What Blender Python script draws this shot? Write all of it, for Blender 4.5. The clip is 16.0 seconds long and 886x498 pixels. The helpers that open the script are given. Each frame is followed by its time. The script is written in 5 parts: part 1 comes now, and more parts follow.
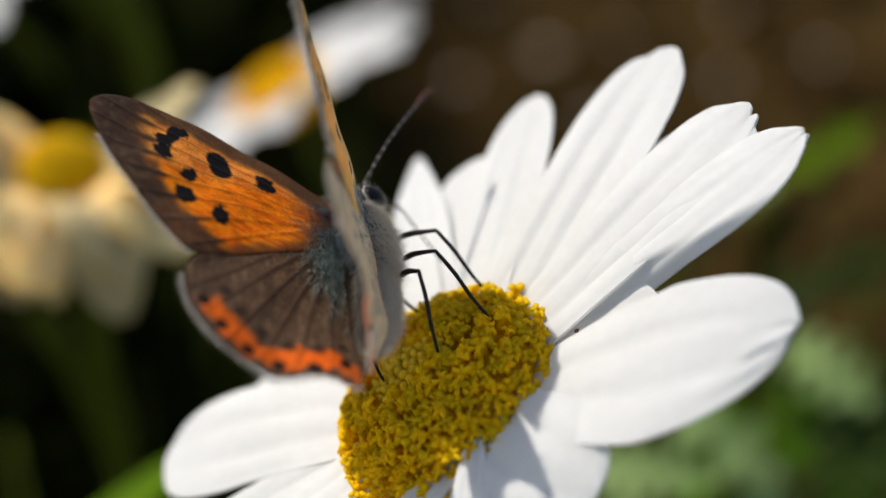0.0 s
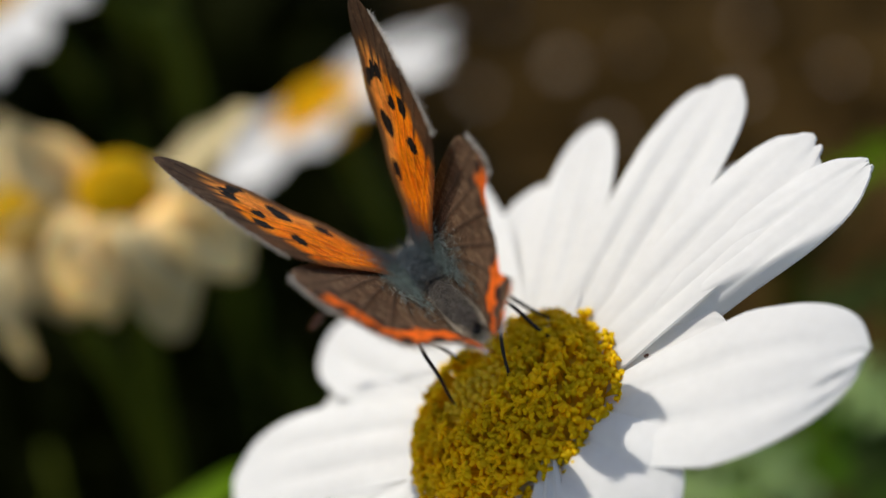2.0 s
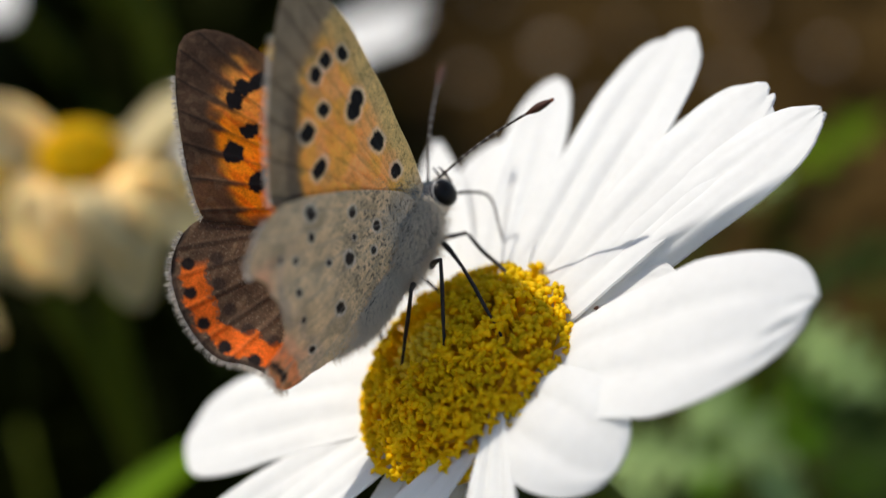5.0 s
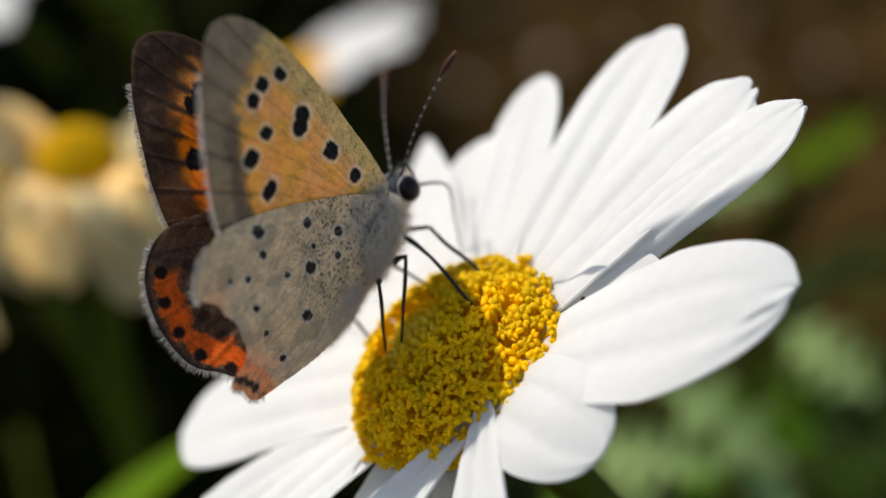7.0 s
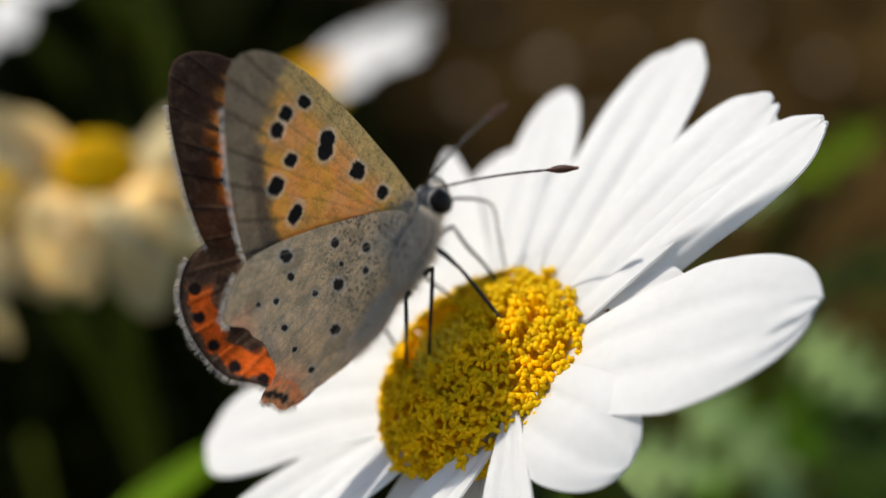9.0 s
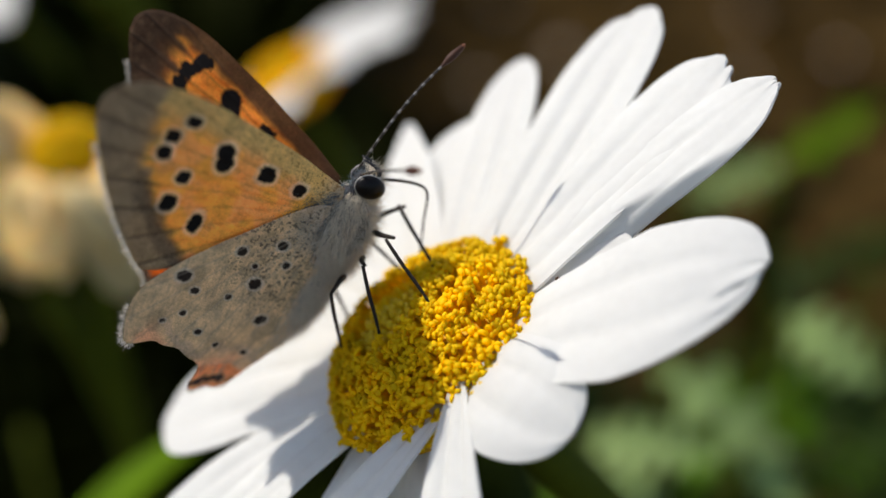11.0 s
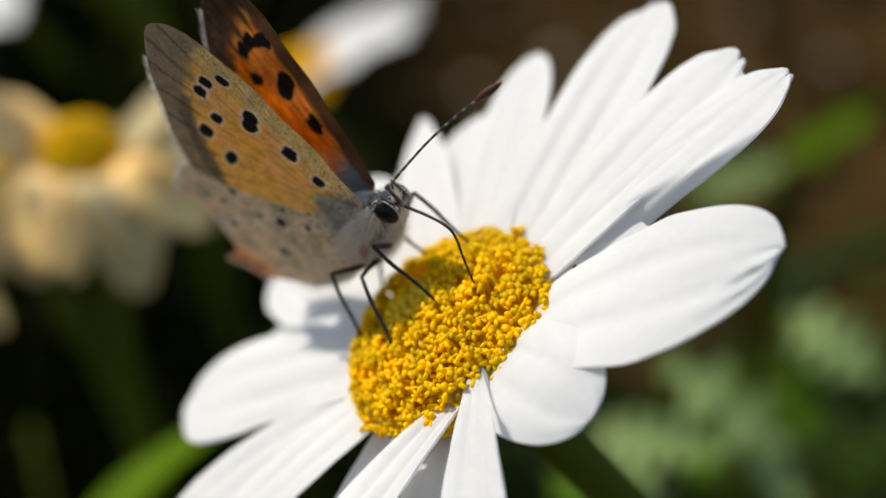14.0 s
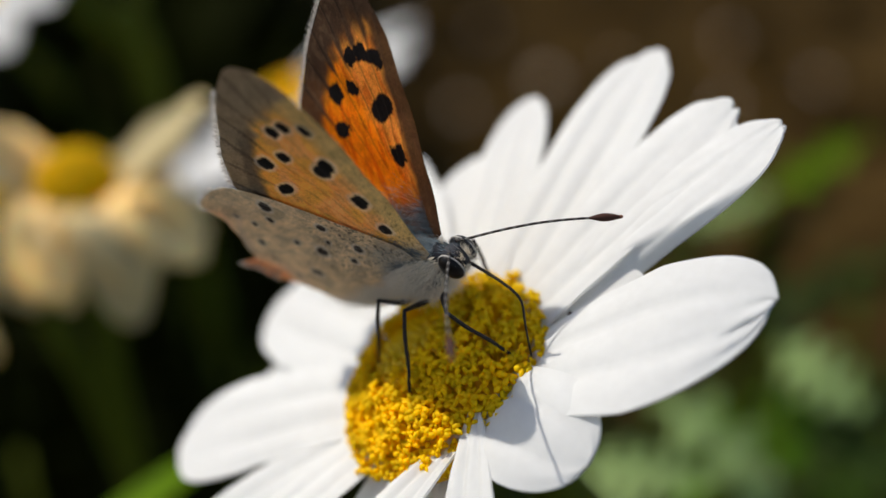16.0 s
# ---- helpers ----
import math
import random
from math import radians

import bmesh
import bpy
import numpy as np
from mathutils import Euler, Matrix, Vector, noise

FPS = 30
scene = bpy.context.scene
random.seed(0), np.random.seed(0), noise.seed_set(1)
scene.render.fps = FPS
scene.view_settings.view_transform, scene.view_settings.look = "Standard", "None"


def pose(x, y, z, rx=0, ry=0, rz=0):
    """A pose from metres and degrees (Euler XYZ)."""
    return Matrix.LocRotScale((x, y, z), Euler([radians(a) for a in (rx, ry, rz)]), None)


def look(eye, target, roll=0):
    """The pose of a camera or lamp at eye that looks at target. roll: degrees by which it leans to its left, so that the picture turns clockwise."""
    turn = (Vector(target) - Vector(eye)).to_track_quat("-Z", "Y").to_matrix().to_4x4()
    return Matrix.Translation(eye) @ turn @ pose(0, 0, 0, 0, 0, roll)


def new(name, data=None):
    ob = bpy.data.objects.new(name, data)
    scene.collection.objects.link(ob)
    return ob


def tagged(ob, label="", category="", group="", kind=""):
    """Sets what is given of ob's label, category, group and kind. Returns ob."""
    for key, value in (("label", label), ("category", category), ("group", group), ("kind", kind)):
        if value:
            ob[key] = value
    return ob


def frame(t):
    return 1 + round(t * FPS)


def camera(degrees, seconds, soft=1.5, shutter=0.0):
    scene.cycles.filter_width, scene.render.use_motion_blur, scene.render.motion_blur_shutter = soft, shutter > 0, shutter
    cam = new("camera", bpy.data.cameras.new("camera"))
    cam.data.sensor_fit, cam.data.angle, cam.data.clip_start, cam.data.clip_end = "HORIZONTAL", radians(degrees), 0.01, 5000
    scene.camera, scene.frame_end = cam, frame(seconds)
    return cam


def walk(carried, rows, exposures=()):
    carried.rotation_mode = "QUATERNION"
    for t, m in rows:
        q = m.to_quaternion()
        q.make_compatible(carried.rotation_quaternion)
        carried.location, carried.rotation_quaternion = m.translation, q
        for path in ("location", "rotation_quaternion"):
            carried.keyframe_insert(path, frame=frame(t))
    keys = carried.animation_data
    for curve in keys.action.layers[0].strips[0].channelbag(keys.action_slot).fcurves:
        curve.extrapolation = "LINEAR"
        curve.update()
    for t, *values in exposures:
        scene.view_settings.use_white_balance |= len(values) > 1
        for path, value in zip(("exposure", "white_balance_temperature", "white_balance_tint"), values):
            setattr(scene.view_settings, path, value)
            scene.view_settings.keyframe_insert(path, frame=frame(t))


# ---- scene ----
MM = 0.001
CAM_ROWS = [
    (0.0, -0.58, -59.04, 343.92, 59.66, -0.28, 0.01),
    (0.5, -1.56, -59.23, 343.40, 59.30, -0.02, 0.06),
    (1.0, -3.66, -58.55, 341.34, 58.98, -0.14, -0.08),
    (1.5, -1.01, -58.02, 343.37, 59.01, 0.25, 0.23),
    (2.0, -3.85, -60.46, 345.66, 60.15, -0.10, 0.49),
    (2.5, -6.34, -60.48, 343.96, 59.86, -0.27, 0.35),
    (3.0, -5.30, -61.71, 344.76, 60.20, -0.56, 0.53),
    (3.5, -4.64, -61.77, 343.95, 59.74, -0.54, 0.21),
    (4.0, -4.77, -61.26, 342.58, 59.06, -0.01, -0.25),
    (4.5, -1.33, -60.11, 342.98, 59.48, -0.07, 0.20),
    (6.8, -1.77, -61.97, 343.77, 59.85, -0.15, -0.09),
    (7.0, -0.91, -62.02, 343.22, 60.08, -0.04, 0.06),
    (7.5, 0.09, -62.00, 343.52, 60.42, 0.88, 0.63),
    (8.0, -2.59, -62.20, 343.40, 60.34, 0.06, 0.22),
    (8.5, -2.61, -61.63, 344.38, 59.58, 0.35, -0.17),
    (9.0, -2.40, -62.75, 344.13, 60.29, -0.05, 0.01),
    (9.5, -2.58, -62.28, 342.91, 60.15, 0.05, 0.05),
    (9.7, -0.80, -62.31, 342.12, 60.24, 0.18, 0.14),
    (11.8, 1.60, -62.18, 342.58, 59.97, 1.06, 0.28),
    (12.0, 1.05, -62.54, 343.40, 60.09, 1.11, -0.15),
    (12.5, -0.56, -62.38, 342.32, 59.95, 1.11, 0.22),
    (13.0, -1.47, -63.98, 341.46, 60.86, 0.40, 0.40),
    (13.5, 0.35, -63.49, 341.35, 60.44, 0.84, 0.30),
    (14.0, 0.07, -63.98, 342.22, 60.29, 0.79, 0.15),
    (14.5, -2.74, -64.59, 342.82, 60.75, 0.19, -0.15),
    (15.0, -1.18, -63.15, 342.91, 60.04, 0.73, -0.11),
    (15.5, -2.38, -64.01, 342.86, 61.07, -0.03, -0.02),
    (16.0, -0.49, -63.88, 344.03, 60.96, 0.13, -0.13),
]
cam = camera(36.0, 16.0, soft=1.5)
cam.data.dof.use_dof = True
cam.data.dof.focus_distance = 0.0712
cam.data.dof.aperture_fstop = 14.5
walk(cam, [(t, pose(x * MM, y * MM, z * MM, rx, ry, rz)) for t, x, y, z, rx, ry, rz in CAM_ROWS],
     exposures=[(t, e, 7080, 10) for t, e in ((0.0, 0.24), (1.5, 0.22), (2.0, 0.15), (2.5, 0.26), (3.0, 0.42), (3.5, 0.42), (4.0, 0.36), (4.5, 0.34), (6.8, 0.26),
                                                   (9.7, 0.26), (11.8, 0.30), (13.5, 0.32), (14.0, 0.24), (14.5, 0.21), (16.0, 0.19))])

# ---- light ----
SUN_FROM = Vector((-0.5785, 0.2106, 0.7880)).normalized()
world = bpy.data.worlds.new("sky")
scene.world = world
world.use_nodes = True
wn = world.node_tree
sky = wn.nodes.new("ShaderNodeTexSky")
sky.sky_type = "NISHITA"
sky.sun_disc = False
sky.sun_elevation = math.asin(SUN_FROM.z)
sky.sun_rotation = math.atan2(SUN_FROM.x, SUN_FROM.y)
wn.links.new(sky.outputs[0], wn.nodes["Background"].inputs[0])
wn.nodes["Background"].inputs[1].default_value = 0.145
sun_data = bpy.data.lights.new("sun", "SUN")
sun_data.energy = 3.7
sun_data.angle = radians(0.6)
sun_data.color = (1.0, 0.985, 0.96)
sun = new("sun", sun_data)
sun.matrix_world = look(SUN_FROM, (0, 0, 0))


# ---- materials ----
def shader(name, colour, rough=0.6, spread=0.12, scale=4000.0, bump=0.2, bump_scale=9000.0, through_light=0.0,
           tint=None, vary=0.0, attr=None, sheen=0.0, spec=0.4, blotch=0.0, blotch_colour=(0.3, 0.22, 0.1, 1), depth=0.00005):
    """A matt or glossy surface with grain at two scales, fine relief and, for thin tissue, light let through."""
    mat = bpy.data.materials.new(name)
    mat.use_nodes = True
    nt = mat.node_tree
    n, l = nt.nodes, nt.links
    bsdf = n["Principled BSDF"]
    out = n["Material Output"]
    tc = n.new("ShaderNodeTexCoord")
    fine = n.new("ShaderNodeTexNoise")
    fine.inputs["Scale"].default_value = scale
    fine.inputs["Detail"].default_value = 6
    coarse = n.new("ShaderNodeTexNoise")
    coarse.inputs["Scale"].default_value = scale / 9
    coarse.inputs["Detail"].default_value = 3
    for tex in (fine, coarse):
        l.new(tc.outputs["Object"], tex.inputs["Vector"])
    add = n.new("ShaderNodeMath")
    add.operation = "ADD"
    l.new(fine.outputs["Fac"], add.inputs[0])
    l.new(coarse.outputs["Fac"], add.inputs[1])
    ramp = n.new("ShaderNodeMapRange")
    ramp.inputs["From Min"].default_value, ramp.inputs["From Max"].default_value = 0.6, 1.4
    ramp.inputs["To Min"].default_value, ramp.inputs["To Max"].default_value = 1 - spread, 1 + spread
    l.new(add.outputs[0], ramp.inputs["Value"])
    value = ramp.outputs["Result"]
    if vary:
        info = n.new("ShaderNodeObjectInfo")
        vr = n.new("ShaderNodeMapRange")
        vr.inputs["To Min"].default_value, vr.inputs["To Max"].default_value = 1 - vary, 1 + vary
        l.new(info.outputs["Random"], vr.inputs["Value"])
        mul = n.new("ShaderNodeMath")
        mul.operation = "MULTIPLY"
        l.new(value, mul.inputs[0])
        l.new(vr.outputs["Result"], mul.inputs[1])
        value = mul.outputs[0]
    mix = n.new("ShaderNodeMix")
    mix.data_type = "RGBA"
    mix.blend_type = "MULTIPLY"
    mix.inputs["Factor"].default_value = 1.0
    if attr:
        at = n.new("ShaderNodeAttribute")
        at.attribute_name = attr
        l.new(at.outputs["Color"], mix.inputs["A"])
    else:
        mix.inputs["A"].default_value = (*colour, 1)
    l.new(value, mix.inputs["B"])
    base = mix.outputs["Result"]
    if blotch:
        st = n.new("ShaderNodeTexNoise")
        st.inputs["Scale"].default_value = scale / 4
        st.inputs["Detail"].default_value = 8
        l.new(tc.outputs["Object"], st.inputs["Vector"])
        sr = n.new("ShaderNodeMapRange")
        sr.inputs["From Min"].default_value, sr.inputs["From Max"].default_value = 0.62, 0.78
        sr.inputs["To Max"].default_value = blotch
        l.new(st.outputs["Fac"], sr.inputs["Value"])
        sm = n.new("ShaderNodeMix")
        sm.data_type = "RGBA"
        l.new(sr.outputs["Result"], sm.inputs["Factor"])
        l.new(base, sm.inputs["A"])
        sm.inputs["B"].default_value = blotch_colour
        base = sm.outputs["Result"]
    l.new(base, bsdf.inputs["Base Color"])
    bsdf.inputs["Roughness"].default_value = rough
    bsdf.inputs["Specular IOR Level"].default_value = spec
    bsdf.inputs["Sheen Weight"].default_value = sheen
    if bump:
        bn = n.new("ShaderNodeTexNoise")
        bn.inputs["Scale"].default_value = bump_scale
        bn.inputs["Detail"].default_value = 4
        l.new(tc.outputs["Object"], bn.inputs["Vector"])
        bp = n.new("ShaderNodeBump")
        bp.inputs["Strength"].default_value = bump
        bp.inputs["Distance"].default_value = depth
        l.new(bn.outputs["Fac"], bp.inputs["Height"])
        l.new(bp.outputs["Normal"], bsdf.inputs["Normal"])
    if through_light:
        tr = n.new("ShaderNodeBsdfTranslucent")
        if tint:
            tm = n.new("ShaderNodeMix")
            tm.data_type = "RGBA"
            tm.blend_type = "MULTIPLY"
            tm.inputs["Factor"].default_value = 1.0
            l.new(base, tm.inputs["A"])
            tm.inputs["B"].default_value = (*tint, 1)
            l.new(tm.outputs["Result"], tr.inputs["Color"])
        else:
            l.new(base, tr.inputs["Color"])
        ms = n.new("ShaderNodeMixShader")
        ms.inputs[0].default_value = through_light
        l.new(bsdf.outputs[0], ms.inputs[1])
        l.new(tr.outputs[0], ms.inputs[2])
        l.new(ms.outputs[0], out.inputs["Surface"])
    return mat


M_PETAL = shader("white_petal", (0.85, 0.848, 0.832), 0.6, 0.04, 1500, 0.25, 2600, 0.54, spec=0.3, vary=0.02)
# brown-gold blotches put withering and the shade under petals into the colour
M_CREAM = shader("faded_petal", (0.90, 0.765, 0.43), 0.65, 0.35, 300, 0.3, 1500, 0.5, vary=0.4, blotch=0.75, blotch_colour=(0.42, 0.27, 0.06, 1))
M_FLORET = shader("yellow_floret", (1.0, 0.725, 0.011), 0.6, 0.14, 3500, 0.2, 6000, 0.55, vary=0.14, spec=0.2)
M_BUD = shader("floret_bud", (0.90, 0.60, 0.010), 0.5, 0.16, 3500, 0.2, 6000, 0.2, vary=0.12)
M_DISC = shader("disc_base", (0.70, 0.41, 0.008), 0.7, 0.25, 3000, 0.4, 4000)
M_STEM = shader("green_stem", (0.060, 0.076, 0.006), 0.6, 0.18, 900, 0.3, 2500, 0.08, spec=0.06)
# kept dark so the gaps behind the brighter leaves look shaded
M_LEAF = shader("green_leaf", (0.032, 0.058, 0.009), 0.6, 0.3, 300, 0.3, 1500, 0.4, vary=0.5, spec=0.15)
# deep shade put into the colour of leaves, bushes and stems at the back
M_SHADED_LEAF = shader("shaded_leaf", (0.0070, 0.0092, 0.0007), 0.6, 0.25, 400, 0.3, 1500, 0.15, vary=0.3, spec=0.02)
M_BRIGHT_LEAF = shader("bright_leaf", (0.095, 0.180, 0.004), 0.6, 0.2, 500, 0.3, 1500, 0.35, vary=0.15, spec=0.05)
# two leaf copies with sheen and sunlight put into the colour
M_PALE_SHEEN_LEAF = shader("pale_sheen_leaf", (0.28, 0.39, 0.125), 0.42, 0.25, 300, 0.3, 1500, 0.3, vary=0.15, spec=0.45)
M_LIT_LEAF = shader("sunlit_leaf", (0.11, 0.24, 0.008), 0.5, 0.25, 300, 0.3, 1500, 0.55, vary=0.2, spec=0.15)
M_BRACT = shader("bract", (0.10, 0.13, 0.05), 0.6, 0.2, 1500, 0.3, 3000, 0.1)
M_SOIL = shader("soil", (0.052, 0.0300, 0.0082), 0.95, 0.55, 60, 0.9, 160, blotch=0.5, blotch_colour=(0.105, 0.0605, 0.0185, 1), depth=0.01, spec=0.04)
M_PEBBLE = shader("pale_pebble", (0.42, 0.34, 0.25), 0.7, 0.25, 300, 0.4, 600, depth=0.0006)
M_WING = shader("wing_scales", (1, 1, 1), 0.6, 0.34, 11000, 0.35, 14000, 0.42, attr="scales", spec=0.12)
M_UNDER = shader("underside_scales", (1, 1, 1), 0.65, 0.34, 11000, 0.35, 14000, 0.22, attr="scales", spec=0.12)
M_FRINGE = shader("wing_fringe", (0.60, 0.55, 0.48), 0.7, 0.3, 4000, 0, 1, 0.3)
M_FUR_BLUE = shader("blue_grey_fur", (0.095, 0.130, 0.150), 0.5, 0.35, 6000, 0, 1, 0.15, sheen=0.2)
M_FUR_TEAL = shader("teal_grey_fur", (0.19, 0.255, 0.24), 0.5, 0.35, 6000, 0, 1, 0.15, sheen=0.2)
M_FUR_BROWN = shader("brown_fur", (0.105, 0.088, 0.070), 0.6, 0.35, 6000, 0, 1, 0.15, sheen=0.2)
M_FUR_WHITE = shader("pale_fur", (0.72, 0.63, 0.50), 0.6, 0.2, 6000, 0, 1, 0.25, sheen=0.2)
M_BODY = shader("dark_cuticle", (0.035, 0.035, 0.04), 0.7, 0.3, 5000, 0.4, 9000, spec=0.15)
M_BELLY = shader("pale_underside", (0.50, 0.42, 0.33), 0.7, 0.25, 5000, 0.5, 9000)
M_EYE = shader("black_eye", (0.006, 0.005, 0.005), 0.34, 0.1, 9000, 0.1, 40000, spec=0.15)
M_LEG = shader("dark_leg", (0.022, 0.017, 0.014), 0.55, 0.4, 5000, 0.3, 9000, spec=0.2)
M_CLUB = shader("antenna_club", (0.050, 0.018, 0.010), 0.55, 0.3, 5000, 0.2, 9000, spec=0.2)
M_TIP = shader("rusty_tip", (0.16, 0.05, 0.02), 0.5, 0.2, 5000, 0, 1)
M_WHITE_BAND = shader("white_band", (0.36, 0.34, 0.31), 0.6, 0.2, 5000, 0, 1)
M_GREY_BAND = shader("grey_band", (0.15, 0.14, 0.13), 0.6, 0.2, 5000, 0, 1)


# ---- mesh helpers ----
def mesh_of(name, verts, faces, mats, mat_index=None, smooth=True, crease=None):
    me = bpy.data.meshes.new(name)
    me.from_pydata([tuple(v) for v in verts], [], faces)
    for m in mats if isinstance(mats, (list, tuple)) else [mats]:
        me.materials.append(m)
    if mat_index is not None:
        me.polygons.foreach_set("material_index", np.asarray(mat_index, dtype=np.int32))
    me.polygons.foreach_set("use_smooth", [smooth] * len(me.polygons))
    me.update()
    if crease:
        me.set_sharp_from_angle(angle=radians(crease))
    return me


def part(name, me, parent, label="", at=None):
    ob = new(name, me)
    ob.parent = parent
    if at is not None:
        ob.matrix_basis = at
    if label:
        tagged(ob, label)
    return ob


def thing(name, m, label, category, group="", kind=""):
    ob = new(name)
    ob.empty_display_size = 0.002
    ob.matrix_basis = m
    return tagged(ob, label, category, group, kind)


def frames_along(pts):
    """Unit side vectors along a line, turned as little as possible."""
    pts = [Vector(p) for p in pts]
    tang = []
    for i in range(len(pts)):
        d = pts[min(i + 1, len(pts) - 1)] - pts[max(i - 1, 0)]
        tang.append(d.normalized())
    side = tang[0].orthogonal().normalized()
    res = []
    for d in tang:
        side = (side - d * side.dot(d)).normalized()
        res.append((side, d.cross(side)))
    return res


def tube(pts, radii, segs=8, squash=1.0):
    """Vertices and faces of a closed tube along pts."""
    verts, faces = [], []
    for p, r, (a, b) in zip(pts, radii, frames_along(pts)):
        for k in range(segs):
            w = 2 * math.pi * k / segs
            verts.append(Vector(p) + a * (r * math.cos(w)) + b * (r * squash * math.sin(w)))
    for i in range(len(pts) - 1):
        for k in range(segs):
            k2 = (k + 1) % segs
            faces.append((i * segs + k, i * segs + k2, (i + 1) * segs + k2, (i + 1) * segs + k))
    faces.append(tuple(reversed(range(segs))))
    faces.append(tuple((len(pts) - 1) * segs + k for k in range(segs)))
    return verts, faces


def joined(pieces):
    verts, faces = [], []
    for v, f in pieces:
        o = len(verts)
        verts += list(v)
        faces += [tuple(i + o for i in q) for q in f]
    return verts, faces


def smooth_line(pts, n):
    """n points on a soft curve through pts (Catmull-Rom)."""
    pts = [np.array(p, float) for p in pts]
    ext = [2 * pts[0] - pts[1], *pts, 2 * pts[-1] - pts[-2]]
    res = []
    for s in np.linspace(0, len(pts) - 1, n):
        i = min(int(s), len(pts) - 2)
        u = s - i
        a, b, c, d = ext[i:i + 4]
        res.append(0.5 * (2 * b + (c - a) * u + (2 * a - 5 * b + 4 * c - d) * u * u + (3 * b - a - 3 * c + d) * u ** 3))
    return res


def ellipsoid(c, r, nu=16, nv=10):
    verts, faces = [], []
    for i in range(nv + 1):
        ph = math.pi * i / nv
        for k in range(nu):
            w = 2 * math.pi * k / nu
            verts.append((c[0] + r[0] * math.cos(ph), c[1] + r[1] * math.sin(ph) * math.cos(w), c[2] + r[2] * math.sin(ph) * math.sin(w)))
    for i in range(nv):
        for k in range(nu):
            k2 = (k + 1) % nu
            faces.append((i * nu + k, i * nu + k2, (i + 1) * nu + k2, (i + 1) * nu + k))
    return verts, faces


def aimed(place, x_axis, up):
    """A pose whose x axis points along x_axis, with z towards up."""
    x = Vector(x_axis).normalized()
    y = Vector(up).cross(x)
    y = y.normalized() if y.length > 1e-6 else x.orthogonal().normalized()
    z = x.cross(y)
    m = Matrix((x, y, z)).transposed().to_4x4()
    m.translation = place
    return m


def hairs(roots, rng, length, width, bend):
    """Many thin tapered hairs; roots: (place, direction)."""
    verts, faces = [], []
    for p, d in roots:
        p, d = np.array(p), np.array(d, float)
        d = d + rng.normal(0, bend, 3)
        d /= np.linalg.norm(d)
        s = np.cross(d, rng.normal(size=3))
        s /= np.linalg.norm(s) + 1e-9
        ln = length * rng.uniform(0.6, 1.25)
        o = len(verts)
        mid = p + d * ln * 0.55
        tip = p + d * ln + rng.normal(0, bend, 3) * ln * 0.4
        verts += [p - s * width, p + s * width, mid - s * width * 0.7, mid + s * width * 0.7, tip]
        faces += [(o, o + 1, o + 3, o + 2), (o + 2, o + 3, o + 4)]
    return verts, faces


# ---- ground ----
def make_ground():
    rng = np.random.default_rng(4)
    verts, faces = [], []
    xs = np.concatenate([[-60, -20, -6, -2, -1], np.linspace(-0.6, 0.9, 76), [1.4, 3, 8, 20, 60]])
    ys = np.concatenate([[-60, -20, -6, -2, -0.6], np.linspace(-0.2, 1.4, 80), [2, 4, 10, 25, 60]])
    for y in ys:
        for x in xs:
            near = abs(x) < 1 and -0.3 < y < 1.5
            z = 0.018 * noise.noise(Vector((x * 9, y * 9, 0.3))) + 0.010 * noise.noise(Vector((x * 31, y * 31, 2.3))) if near else 0.0
            verts.append((x, y, z - 0.01))
    w = len(xs)
    for j in range(len(ys) - 1):
        for i in range(w - 1):
            faces.append((j * w + i, j * w + i + 1, (j + 1) * w + i + 1, (j + 1) * w + i))
    ob = new("ground", mesh_of("ground", verts, faces, M_SOIL))
    tagged(ob, "dark brown crumbly garden soil, partly shaded", "ground", kind="structure")
    # loose clods on it
    pieces = []
    for _ in range(700):
        x, y = rng.uniform(-0.4, 0.7), rng.uniform(0.25, 1.2)
        r = rng.uniform(0.004, 0.016)
        v, f = ellipsoid((0, 0, 0), (r, r * rng.uniform(0.6, 1), r * rng.uniform(0.5, 0.8)), 7, 5)
        v = [(a + x + rng.normal(0, r * 0.12), b + y + rng.normal(0, r * 0.12), c + r * 0.2 + rng.normal(0, r * 0.1)) for a, b, c in v]
        pieces.append((v, f))
    v, f = joined(pieces)
    tagged(new("soil_clods", mesh_of("soil_clods", v, f, M_SOIL, smooth=False)), "loose dark brown clods of earth on the soil", "soil", kind="stuff")


make_ground()


